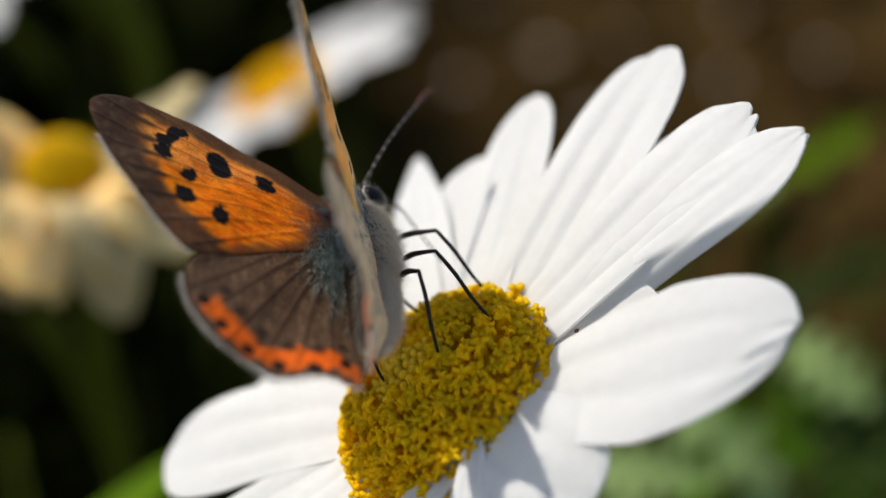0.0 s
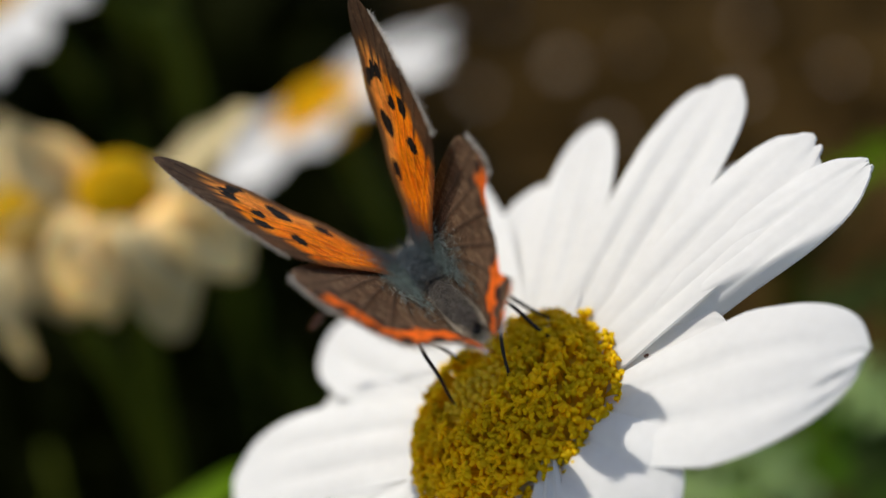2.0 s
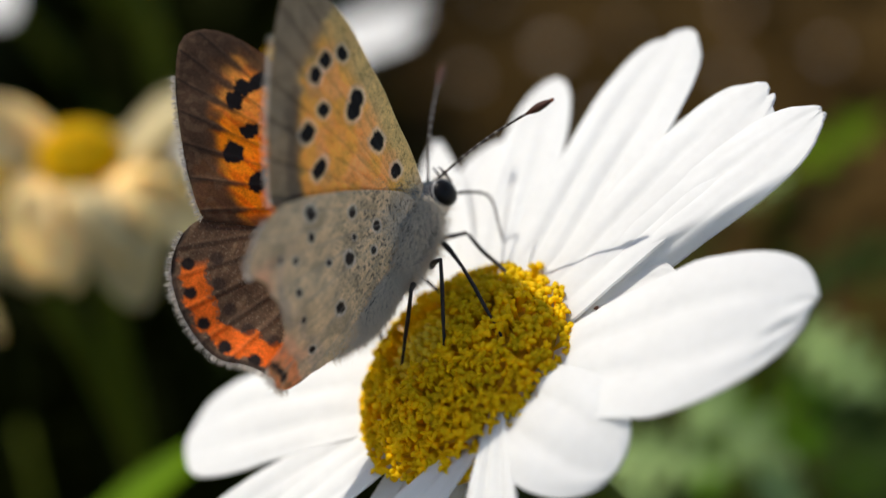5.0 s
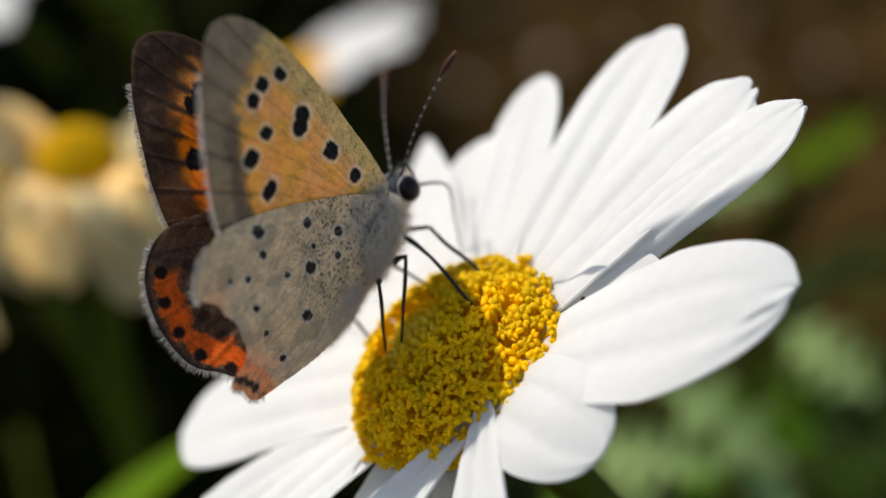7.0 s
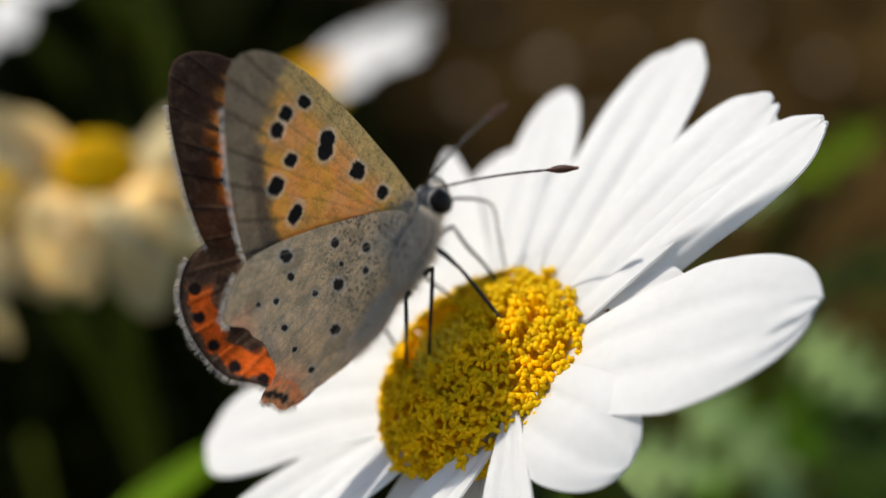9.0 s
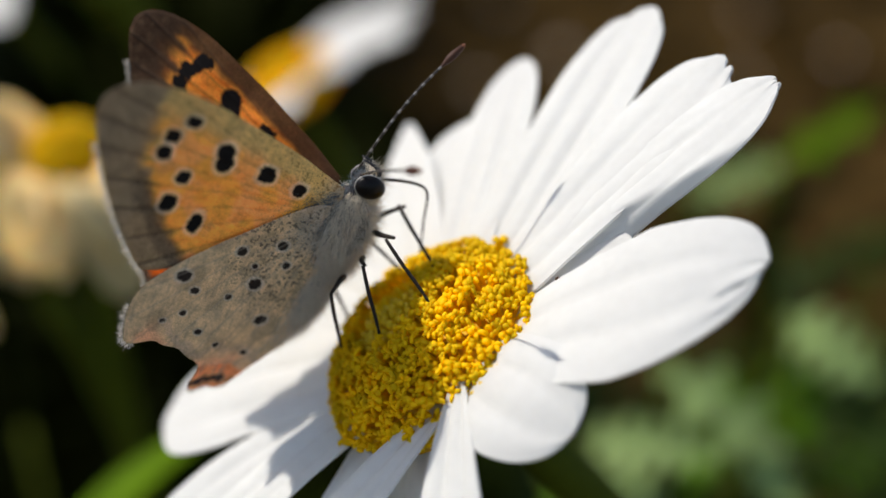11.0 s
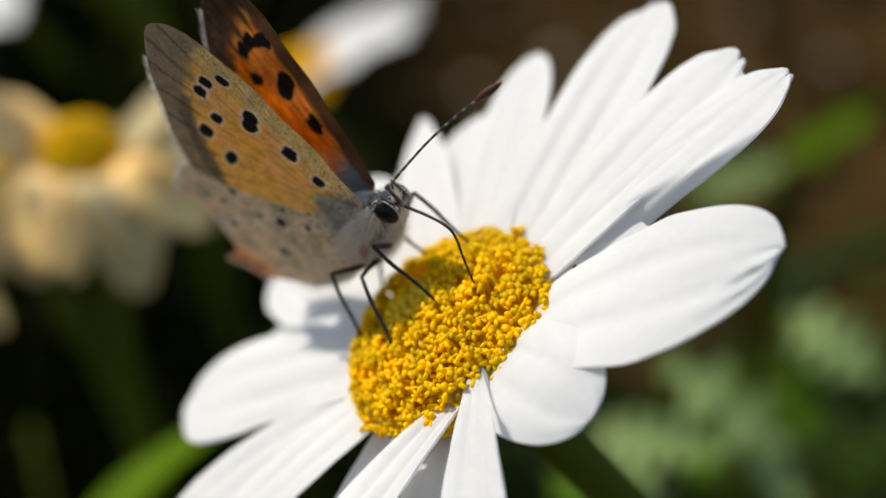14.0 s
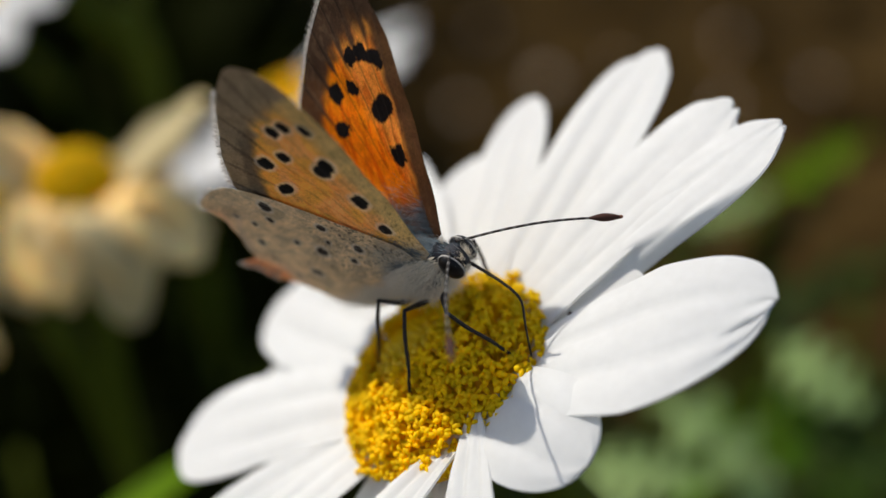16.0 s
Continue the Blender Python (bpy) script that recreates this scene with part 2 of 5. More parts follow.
# ---- daisies ----
def petal_mesh(name, length, width, lift, arch, cup, notch=0.06, teeth=2, twist=0.0, side=0.0, mat=M_PETAL, seed=0, ridge=0.12, start=4.2, droop=0.0, nose=0.55, blunt=0.0, bites=(), claw=0.70, fold=0.0):
    """A ray petal along +x of the flower's space (mm): it starts at the disc's edge, and its tip lies `lift` above the base.
    blunt squares its end; fold turns the flank of its right side down; bites are nicks in the end: (across, depth, half width)."""
    nl, nw = 26, 24
    top = []
    for i in range(nl + 1):
        s = 1 - (1 - i / nl) ** 1.45
        # width along the petal: narrow claw, wide from the middle on, rounded end
        w = width * (claw + (1 - claw) * min(1, s / 0.6) ** 0.8)
        k = max(0.0, (s - nose) / (1 - nose))
        if k and nose < 0.45:
            w *= 0.10 + 0.90 * (1 - k ** 1.8)
        elif k:
            b = 0.10 + blunt
            w *= math.sqrt(max(0.0, 1 - k ** 2.6)) * (1 - b) + b * (1 - 0.6 * (1 - blunt) * k)
        row = []
        for j in range(nw + 1):
            q = 2 * j / nw - 1
            near_end = max(0, (s - 0.75) / 0.25) ** 1.5
            end = 1.0 - notch * (0.5 + 0.5 * math.cos(math.pi * teeth * q)) * near_end - 0.10 * blunt * abs(q) ** 3 * k * k
            for at, deep, half in bites:
                end -= deep * math.exp(-((q - at) / half) ** 2) * near_end
            x = start + (length - start) * s * end
            y = q * w / 2 + side * s * s
            z = lift * s + arch * 4 * s * (1 - s) - droop * s ** 3
            z += cup * (q * q) * w * 0.5 * (1 - 0.3 * s)
            z += ridge * math.cos(3 * math.pi * q) * math.sin(math.pi * min(1, s * 1.05)) * width / 6
            z -= 2.2 * ridge * math.exp(-((abs(q + 0.08 * math.sin(seed)) - 0.36) / 0.10) ** 2) * math.sin(math.pi * min(1, 0.1 + s * 0.86)) * width / 6
            z += 0.10 * noise.noise(Vector((s * 3 + seed, q * 1.3, seed * 0.7)))
            z += 0.05 * noise.noise(Vector((s * 9 + seed, q * 4.0, seed * 0.3)))
            z += twist * q * s * w
            if fold:
                over = max(0.0, -q - max(0.10, 2.1 * s - 0.80)) * w / 2
                y += 0.62 * over
                z -= fold * over
            row.append((x, y, z))
        top.append(row)
    verts, faces = [], []
    for th in (0.0, -0.16):
        for row in top:
            for x, y, z in row:
                verts.append((x * MM, y * MM, (z + th) * MM))
    a = nw + 1
    lay = (nl + 1) * a
    for i in range(nl):
        for j in range(nw):
            q = (i * a + j, i * a + j + 1, (i + 1) * a + j + 1, (i + 1) * a + j)
            faces.append(tuple(reversed(q)))
            faces.append(tuple(k + lay for k in q))
    rim = [i * a for i in range(nl + 1)] + [nl * a + j for j in range(1, a)] + [i * a + nw for i in range(nl - 1, -1, -1)] + [j for j in range(nw - 1, 0, -1)]
    for p, q in zip(rim, rim[1:] + rim[:1]):
        faces.append((p, q, q + lay, p + lay))
    return mesh_of(name, verts, faces, mat, crease=50)


def floret_mesh(name, seed, opened):
    """A disc floret: an open one is a tube with five lobes turned out, a bud is closed and rounded."""
    rng = np.random.default_rng(seed)
    if not opened:
        v, f = tube([(0, 0, -0.6 * MM), (0, 0, 0.1 * MM), (0, 0, 0.3 * MM), (0, 0, 0.42 * MM), (0, 0, 0.47 * MM)],
                    [0.16 * MM, 0.24 * MM, 0.25 * MM, 0.17 * MM, 0.05 * MM], 7)
        return mesh_of(name, v, f, M_BUD)
    tall = rng.uniform(0.72, 1.12)
    lean = rng.normal(0, 0.07, 2)
    pieces = [tube([(0, 0, -0.7 * MM), (0, 0, 0.1 * MM), (lean[0] * MM, lean[1] * MM, tall * 0.75 * MM), (lean[0] * MM, lean[1] * MM, tall * MM)],
                   [0.13 * MM, 0.14 * MM, 0.21 * MM, 0.23 * MM], 7)]
    turn = rng.uniform(0, 6.28)
    for k in range(rng.integers(4, 6)):
        w = turn + 2 * math.pi * k / 5 + rng.normal(0, 0.22)
        out, dip, thick = rng.uniform(0.32, 0.54), rng.uniform(-0.16, 0.16), rng.uniform(0.125, 0.175)
        line = [(lean[0] + r * math.cos(w), lean[1] + r * math.sin(w), tall + z) for r, z in ((0.10, -0.10), (out * 0.6, 0.06), (out, dip * 0.5), (out * 1.12, dip))]
        pieces.append(tube([(a * MM, b * MM, c * MM) for a, b, c in line], [thick * MM, thick * 1.25 * MM, thick * 1.05 * MM, thick * 0.4 * MM], 4, 0.7))
    v, f = joined(pieces)
    return mesh_of(name, v, f, M_FLORET)


DISC_R, DISC_H = 6.5, 3.0


def dome(r):
    """Height of the disc's face (mm) at the distance r from its axis."""
    k = min(1.0, r / DISC_R)
    return DISC_H * (1 - k ** 2.4)


FLOWER = pose(0, 0, 0.30, 12.886, -35.933, 0)


def stem_line(top, down, foot, n=14):
    top, foot = np.array(top), np.array(foot)
    a = top + np.array(down) * np.linalg.norm(top - foot) * 0.35
    b = foot + np.array((0, 0, 1)) * np.linalg.norm(top - foot) * 0.35
    return [(1 - s) ** 3 * top + 3 * s * (1 - s) ** 2 * a + 3 * s * s * (1 - s) * b + s ** 3 * foot for s in np.linspace(0, 1, n)]


# az, length, width, lift, arch, cup, twist, side, nose, blunt, base height, nicks in the end
PETALS = [
    (-34, 19.3, 8.6, 0.0, 1.6, -0.06, 0.00, 4.4, 0.56, 0.10, 0.05, ((-0.52, 0.060, 0.12), (-0.05, 0.022, 0.12), (-0.85, 0.03, 0.10))),
    (4.6, 23.2, 4.6, 0.30, 0.6, 0.02, 0.03, 1.9, 0.72, 0.30, -0.05, ((0.30, 0.016, 0.08), (-0.15, 0.020, 0.10), (-0.60, 0.014, 0.08))),
    (-6, 12.6, 4.4, -0.3, 0.3, 0.05, 0.0, 0.6, 0.60, 0.0, -0.2, ()),
    (14.6, 22.4, 5.6, 0.35, 0.6, 0.0, 0.05, 1.6, 0.72, 0.42, 0.12, ((-0.28, 0.030, 0.14), (-0.05, 0.012, 0.06), (-0.70, 0.02, 0.15))),
    (38, 24.7, 6.3, 0.2, 0.6, 0.07, 0.0, 1.2, 0.68, 0.36, 0.05, ((0.30, 0.040, 0.09), (0.75, 0.030, 0.25), (-0.40, 0.014, 0.10))),
    (61.5, 22.1, 5.1, -0.2, 0.6, 0.08, 0.0, 0.8, 0.50, 0.0, 0.13, ((0.3, 0.012, 0.2),)),
    (73, 18.4, 6.2, -0.4, 0.6, 0.06, 0.0, 0.6, 0.55, 0.0, 0.05, ()),
    (89, 21.2, 4.9, -0.3, 0.8, 0.06, 0.0, -0.4, 0.34, 0.0, 0.13, ()),
    (107, 20.5, 5.8, -0.8, 0.8, 0.04, 0.0, 0.0, 0.55, 0.0, 0.05, ()),
    (128, 20.5, 7.0, -0.5, 0.8, 0.02, 0.0, 0.0, 0.60, 0.10, 0.13, ((0.2, 0.015, 0.2),)),
    (158.5, 22.3, 6.8, -0.2, 0.8, 0.02, 0.0, 0.2, 0.70, 0.20, 0.13, ((0.5, 0.015, 0.2),)),
    (-176.5, 22.8, 4.6, -0.2, 0.6, 0.05, 0.0, 0.0, 0.64, 0.10, 0.05, ()),
    (-165, 20.5, 4.4, 0.0, 0.6, 0.05, 0.08, 0.0, 0.62, 0.10, 0.13, ()),
    (-58.5, 12.6, 6.8, -0.5, 1.1, -0.10, 0.0, 0.2, 0.50, 0.0, 0.85, ()),
]
# lower row: az, length, width, lift
LOWER_PETALS = [(28, 21.0, 5.0, -0.8), (50, 20.0, 5.0, -1.2), (-141, 16.0, 4.6, -1.6), (-113, 15.0, 4.4, -1.6),
                (143, 18.2, 5.6, -0.9), (116, 18.0, 5.0, -1.4), (98, 18.0, 4.6, -1.0)]
# askew petals in front: base x, y, z, heading, length, width, lift, arch, width at the base
ASKEW_PETALS = [(2.0, -4.5, 1.75, -107, 14.0, 4.0, -2.1, 0.5, 0.12), (0.6, -5.3, 1.25, -154, 14.0, 4.0, -1.0, 0.5, 0.25)]


def make_main_daisy():
    rng = np.random.default_rng(11)
    daisy = thing("daisy", FLOWER, "open white daisy with a domed yellow disc on a green stem", "flower")
    inv = FLOWER.inverted()
    # stem, in the flower's space
    down = FLOWER.to_3x3() @ Vector((0, 0, -1))
    line = stem_line(FLOWER @ Vector((0, 0, -2.6 * MM)), down, (0.062, 0.045, -0.01), 18)
    line = [inv @ Vector(p) for p in line]
    v, f = tube(line, [1.5 * MM + 0.3 * MM * i / 18 for i in range(18)], 12)
    part("stem", mesh_of("stem", v, f, M_STEM), daisy, "ridged green stem")
    # receptacle and bracts
    prof = [(1.5, -3.2), (3.6, -2.4), (5.2, -1.2), (5.6, -0.3), (5.0, 0.0)]
    v, f = [], []
    for r, z in prof:
        for k in range(28):
            w = 2 * math.pi * k / 28
            v.append((r * math.cos(w) * MM, r * math.sin(w) * MM, z * MM))
    for i in range(len(prof) - 1):
        for k in range(28):
            f.append((i * 28 + k, i * 28 + (k + 1) % 28, i * 28 + 28 + (k + 1) % 28, i * 28 + 28 + k))
    part("receptacle", mesh_of("receptacle", v, f, M_BRACT), daisy)
    bract = mesh_of("bract", [(x * MM, y * MM, z * MM) for x, y, z in
                              [(2.0, -0.9, -3.3), (2.0, 0.9, -3.3), (4.4, -1.1, -2.2), (4.4, 1.1, -2.2), (6.2, -0.5, -0.9), (6.2, 0.5, -0.9), (6.7, 0, -0.5)]],
                    [(0, 1, 3, 2), (2, 3, 5, 4), (4, 5, 6)], M_BRACT)
    for k in range(22):
        part("bract", bract, daisy, at=pose(0, 0, -0.02 * MM * (k % 2), 0, 0, k * 360 / 22))
    # disc base, a dome
    v, f = [], []
    for i in range(13):
        r = DISC_R * i / 12
        for k in range(40):
            w = 2 * math.pi * k / 40
            v.append((r * math.cos(w) * MM, r * math.sin(w) * MM, (dome(r) - 0.25) * MM))
    for i in range(12):
        for k in range(40):
            f.append((i * 40 + k, i * 40 + (k + 1) % 40, i * 40 + 40 + (k + 1) % 40, i * 40 + 40 + k))
    part("disc", mesh_of("disc", v, f, M_DISC), daisy, "domed yellow flower disc")
    for i, (az, ln, wd, lift, arch, cup, twist, side, nose, blunt, high, bites) in enumerate(PETALS):
        me = petal_mesh("petal", ln, wd, lift, arch, cup * 0.6, 0.008, 2, twist + 0.04 * math.cos(radians(az)), side, M_PETAL, i, nose=nose, ridge={-34: 0.032, 38: 0.085, 61.5: 0.065}.get(az, 0.05), blunt=blunt, bites=bites, claw={-34: 0.45, 4.6: 0.98}.get(az, 0.70), fold=0.58 if az == 4.6 else 0.0)
        part("petal", me, daisy, at=pose(0, 0, high * MM, 0, 0, az))
    for i, (az, ln, wd, lift) in enumerate(LOWER_PETALS):
        me = petal_mesh("petal", ln, wd, lift, 0.4, 0.05, 0.015, 2, 0.0, 0.0, M_PETAL, 60 + i, start=3.8, nose=0.6, ridge=0.08)
        part("petal", me, daisy, at=pose(0, 0, -0.45 * MM, 0, 0, az))
    for i, (x, y, z, az, ln, wd, lift, arch, claw) in enumerate(ASKEW_PETALS):
        me = petal_mesh("petal", ln, wd, lift, arch, 0.04, 0.015, 2, 0.0, 0.0, M_PETAL, 80 + i, start=0.0, nose=0.66, ridge=0.06, claw=claw)
        part("petal", me, daisy, at=pose(x * MM, y * MM, z * MM, 0, 0, az))
    # florets in a spiral
    opened = [floret_mesh("floret", 20 + i, True) for i in range(14)]
    bud = floret_mesh("floret_bud", 40, False)
    golden, total = math.pi * (3 - math.sqrt(5)), 430
    rest = []
    for i in range(total):
        r = (DISC_R - 0.30) * math.sqrt((i + 0.5) / total)
        w = i * golden
        x, y = r * math.cos(w), r * math.sin(w)
        slope = -(dome(r + 0.05) - dome(r - 0.05)) / 0.1 if r > 0.1 else 0
        tilt = min(0.9, math.atan(slope)) + rng.normal(0, 0.14)
        m = pose(x * MM, y * MM, (dome(r) - 0.25) * MM, 0, 0, math.degrees(w)) @ pose(0, 0, 0, 0, math.degrees(tilt), 0) @ pose(0, 0, 0, rng.normal(0, 9), rng.normal(0, 9), rng.uniform(0, 72))
        m = m @ Matrix.Scale(rng.uniform(0.85, 1.15), 4)
        young = math.hypot(x + 0.9, y - 1.2) < 2.3
        me = bud if young else opened[(i * 5) % 14]
        front = (-0.2 * x + y * -1.0) > -2.2
        if front:
            part("floret", me, daisy, at=m)
        else:
            rest.append(([m @ vv.co for vv in me.vertices], [tuple(p.vertices) for p in me.polygons]))
    v, f = joined(rest)
    tagged(part("floret_rim", mesh_of("floret_rim", v, f, M_FLORET), daisy), kind="stuff")
    # a speck on one petal
    v, f = ellipsoid((0, 0, 0), (0.15 * MM, 0.12 * MM, 0.09 * MM), 8, 6)
    part("speck", mesh_of("speck", v, f, M_CLUB), daisy, "tiny brown speck", at=pose(*SPECK))
    return daisy


SPECK = (8.08 * MM, -0.48 * MM, 0.21 * MM)
make_main_daisy()


# ---- butterfly ----
HINGE = (0.8, 0.8, 0.6)
FORE = [(1.96, -0.31), (2.37, 1.03), (3.09, 3.3), (3.81, 6.39), (4.38, 9.27), (4.53, 11.33), (4.33, 12.98), (3.71, 14.16), (2.68, 14.68), (1.13, 14.06), (-0.62, 12.98), (-2.37, 11.64), (-3.91, 10.3), (-5.15, 9.01), (-5.41, 8.45), (-4.43, 6.39), (-3.09, 3.91), (-1.96, 1.54), (-1.24, -0.31)]
HIND = [(0.93, -0.21), (0.93, 1.03), (-0.31, 2.99), (-2.88, 6.28), (-5.15, 8.34), (-6.39, 8.96), (-7.83, 8.86), (-9.06, 8.29), (-10.09, 7.26), (-10.87, 6.08), (-11.43, 4.63), (-11.48, 3.71), (-11.07, 2.68), (-11.02, 1.54), (-11.54, 0.62), (-11.02, 0.0), (-8.76, -0.82), (-5.77, -1.54), (-2.27, -2.06), (0.31, -1.54)]
HIND_TORN = [(0.93, -0.21), (0.93, 1.03), (-0.31, 2.99), (-2.88, 6.28), (-5.15, 8.45), (-6.39, 9.01), (-7.93, 8.81), (-9.17, 8.34), (-9.01, 7.52), (-8.7, 6.7), (-9.01, 6.08), (-8.96, 5.25), (-9.48, 4.53), (-9.73, 3.81), (-10.4, 3.19), (-11.54, 3.6), (-11.85, 2.99), (-11.54, 2.27), (-11.79, 1.34), (-11.38, 0.52), (-8.76, -0.77), (-5.77, -1.54), (-2.27, -2.06), (0.31, -1.54)]
# dark spots of the fore wing: u, v, half sizes
FORE_SPOTS = [(1.81, 7.34, 0.52, 0.62), (1.53, 4.67, 0.4, 0.42), (1.23, 2.55, 0.33, 0.34), (2.11, 10.43, 0.32, 0.36), (1.15, 10.44, 0.34, 0.34), (3.11, 9.73, 0.28, 0.34), (0.21, 8.97, 0.32, 0.32), (-1.31, 9.09, 0.42, 0.38), (-2.09, 7.17, 0.5, 0.3)]
HIND_SPOTS = [(-2.62, 4.15, 0.2), (-1.92, 1.94, 0.2), (-4.57, 6.73, 0.25), (-4.42, 2.54, 0.24), (-6.58, 1.2, 0.23), (-6.83, 5.83, 0.13), (-5.36, 5.77, 0.16), (-2.99, 1.24, 0.15), (-8.55, 3.09, 0.12), (-7.83, 4.53, 0.13), (-7.42, 6.8, 0.11), (-5.46, 3.71, 0.12), (-9.06, 0.93, 0.14), (-3.4, 2.99, 0.11)]


def seg_dist(px, py, line):
    """Distance of many points to an open line."""
    best = np.full(px.shape, 1e9)
    for (ax, ay), (bx, by) in zip(line[:-1], line[1:]):
        dx, dy = bx - ax, by - ay
        k = np.clip(((px - ax) * dx + (py - ay) * dy) / (dx * dx + dy * dy + 1e-12), 0, 1)
        best = np.minimum(best, np.hypot(px - ax - k * dx, py - ay - k * dy))
    return best


def inside(px, py, poly):
    res = np.zeros(px.shape, bool)
    for (ax, ay), (bx, by) in zip(poly, poly[1:] + poly[:1]):
        cross = ((ay > py) != (by > py)) & (px < (bx - ax) * (py - ay) / (by - ay + 1e-12) + ax)
        res ^= cross
    return res


def ramp(x, a, b):
    k = np.clip((x - a) / (b - a), 0, 1)
    return k * k * (3 - 2 * k)


def blend(c, colour, k):
    return c * (1 - k[:, None]) + np.array(colour) * k[:, None]


def rough_noise(u, v, f, seed):
    return np.array([noise.noise(Vector((a * f, b * f, seed))) for a, b in zip(u, v)])


def veins(u, v, ends, root):
    d = np.full(u.shape, 1e9)
    for e in ends:
        mid = ((root[0] + e[0]) / 2 + 0.25, (root[1] + e[1]) / 2)
        d = np.minimum(d, seg_dist(u, v, [root, mid, e]))
    return d


FORE_ENDS = [(4.33, 11.85), (3.5, 14.01), (2.06, 14.32), (0.62, 13.6), (-0.93, 12.67), (-2.37, 11.54), (-3.81, 10.3), (-5.05, 8.86)]
HIND_ENDS = [(-5.77, 8.55), (-7.62, 8.76), (-9.17, 8.14), (-10.3, 6.8), (-11.23, 5.15), (-11.33, 3.5), (-11.02, 1.65), (-9.89, 0.0)]


def fore_colours(u, v, upper):
    outer = seg_dist(u, v, FORE[7:15])
    costa = seg_dist(u, v, FORE[0:8])
    inner = seg_dist(u, v, FORE[14:19])
    wob = rough_noise(u, v, 0.9, 3.1) * 0.5 + rough_noise(u, v, 2.6, 7.7) * 0.22
    grain = rough_noise(u, v, 9.0, 1.4)
    vein = veins(u, v, FORE_ENDS, (0.4, 0.2))
    if upper:
        c = np.tile(np.array((0.95, 0.31, 0.010)), (len(u), 1))
        c = blend(c, (0.72, 0.13, 0.004), 0.7 * ramp(rough_noise(u * 2.2 - v * 0.4, v * 0.35, 1.6, 2.2), -0.05, 0.35))
        c = blend(c, (0.95, 0.45, 0.10), 0.6 * ramp(u + 0.15 * v + 0.6 * wob, 1.2, 2.6))
        c = blend(c, (0.62, 0.12, 0.006), 0.55 * ramp(rough_noise(u * 3.5, v * 0.9, 1.0, 12.0), 0.0, 0.4))
        c = blend(c, (0.24, 0.06, 0.015), 0.85 * ramp(4.2 - v, 0, 3.6))
        dark = (0.085, 0.048, 0.028)
        c = blend(c, (0.03, 0.018, 0.012), 0.40 * (1 - ramp(vein, 0.02, 0.10)) * ramp(v, 3.0, 7.0))
        outer = outer + 0.6 * ramp(vein, 0.03, 0.32)
        c = blend(c, dark, 0.94 * (1 - ramp(outer + wob, 2.0, 3.0)))
        c = blend(c, dark, 0.94 * (1 - ramp(v * -1 + 14.2 + wob + 0.2 * u + 0.7 * ramp(vein, 0.03, 0.32), 3.4, 4.6)))
        c = blend(c, dark, 0.92 * (1 - ramp(costa + wob * 0.4, 0.85, 1.45)))
        c = blend(c, dark, 0.75 * (1 - ramp(inner + wob * 0.5, 0.2, 0.9)))
        c = blend(c, (0.17, 0.105, 0.06), 0.5 * ramp(rough_noise(u * 1.5, v * 1.5, 1.7, 4.4), 0.05, 0.4) * (1 - ramp(outer, 1.5, 2.5)))
        c = blend(c, (0.025, 0.016, 0.012), 0.7 * (1 - ramp(vein, 0.03, 0.10)) * (1 - ramp(outer, 1.0, 2.6)))
        ring, spot = 0.0, (0.012, 0.010, 0.010)
        chosen = [s for i, s in enumerate(FORE_SPOTS) if i != 2]
        grow = 1.58
    else:
        c = np.tile(np.array((1.0, 0.55, 0.10)), (len(u), 1))
        c = blend(c, (0.96, 0.46, 0.10), 0.45 * ramp(wob, 0.0, 0.4))
        grey = (0.37, 0.262, 0.160)
        c = blend(c, (0.98, 0.50, 0.20), 0.6 * ramp(rough_noise(u, v, 0.8, 6.6), 0.05, 0.35))
        c = blend(c, (0.86, 0.60, 0.24), 0.85 * (1 - ramp(costa + wob * 0.4, 0.9, 2.1)))
        c = blend(c, (0.46, 0.42, 0.37), 0.8 * ramp(1.7 - v - wob, 0, 1.6))
        c = blend(c, (0.07, 0.06, 0.05), 0.7 * ramp(grain, 0.2, 0.45) * ramp(3.4 - v - wob, 0, 2.5))
        c = blend(c, (0.30, 0.18, 0.07), 0.6 * ramp(grain, 0.12, 0.4) * (1 - ramp(costa, 0.7, 2.2)))
        c = blend(c, (0.90, 0.36, 0.07), 0.5 * ramp(rough_noise(u * 4.0, v * 1.1, 1.0, 8.1), 0.05, 0.4) * ramp(costa, 1.5, 2.5))
        c = blend(c, (0.40, 0.16, 0.03), 0.25 * ramp(grain, 0.15, 0.45))
        c = blend(c, (0.10, 0.07, 0.05), 0.18 * (1 - ramp(vein, 0.03, 0.10)))
        c = blend(c, grey, 0.95 * (1 - ramp(outer + wob, 1.7, 2.5)))
        c = blend(c, grey, 0.95 * (1 - ramp(14.2 - v + wob + 0.12 * u, 2.7, 3.6)))
        c = blend(c, (0.045, 0.035, 0.03), 0.5 * (1 - ramp(np.abs(outer - 1.75) + 0.4 * ramp(u, -1.5, 2.5) * 3 + wob * 0.5, 0.3, 0.75)))
        c = blend(c, (0.10, 0.065, 0.04), 0.55 * (1 - ramp(vein + 0.1 * grain, 0.03, 0.22)) * (1 - ramp(outer, 1.8, 3.0)))
        ring, spot = 0.34, (0.012, 0.010, 0.010)
        chosen = FORE_SPOTS
        grow = 1.2
    ragged = rough_noise(u, v, 3.4, 5.5)
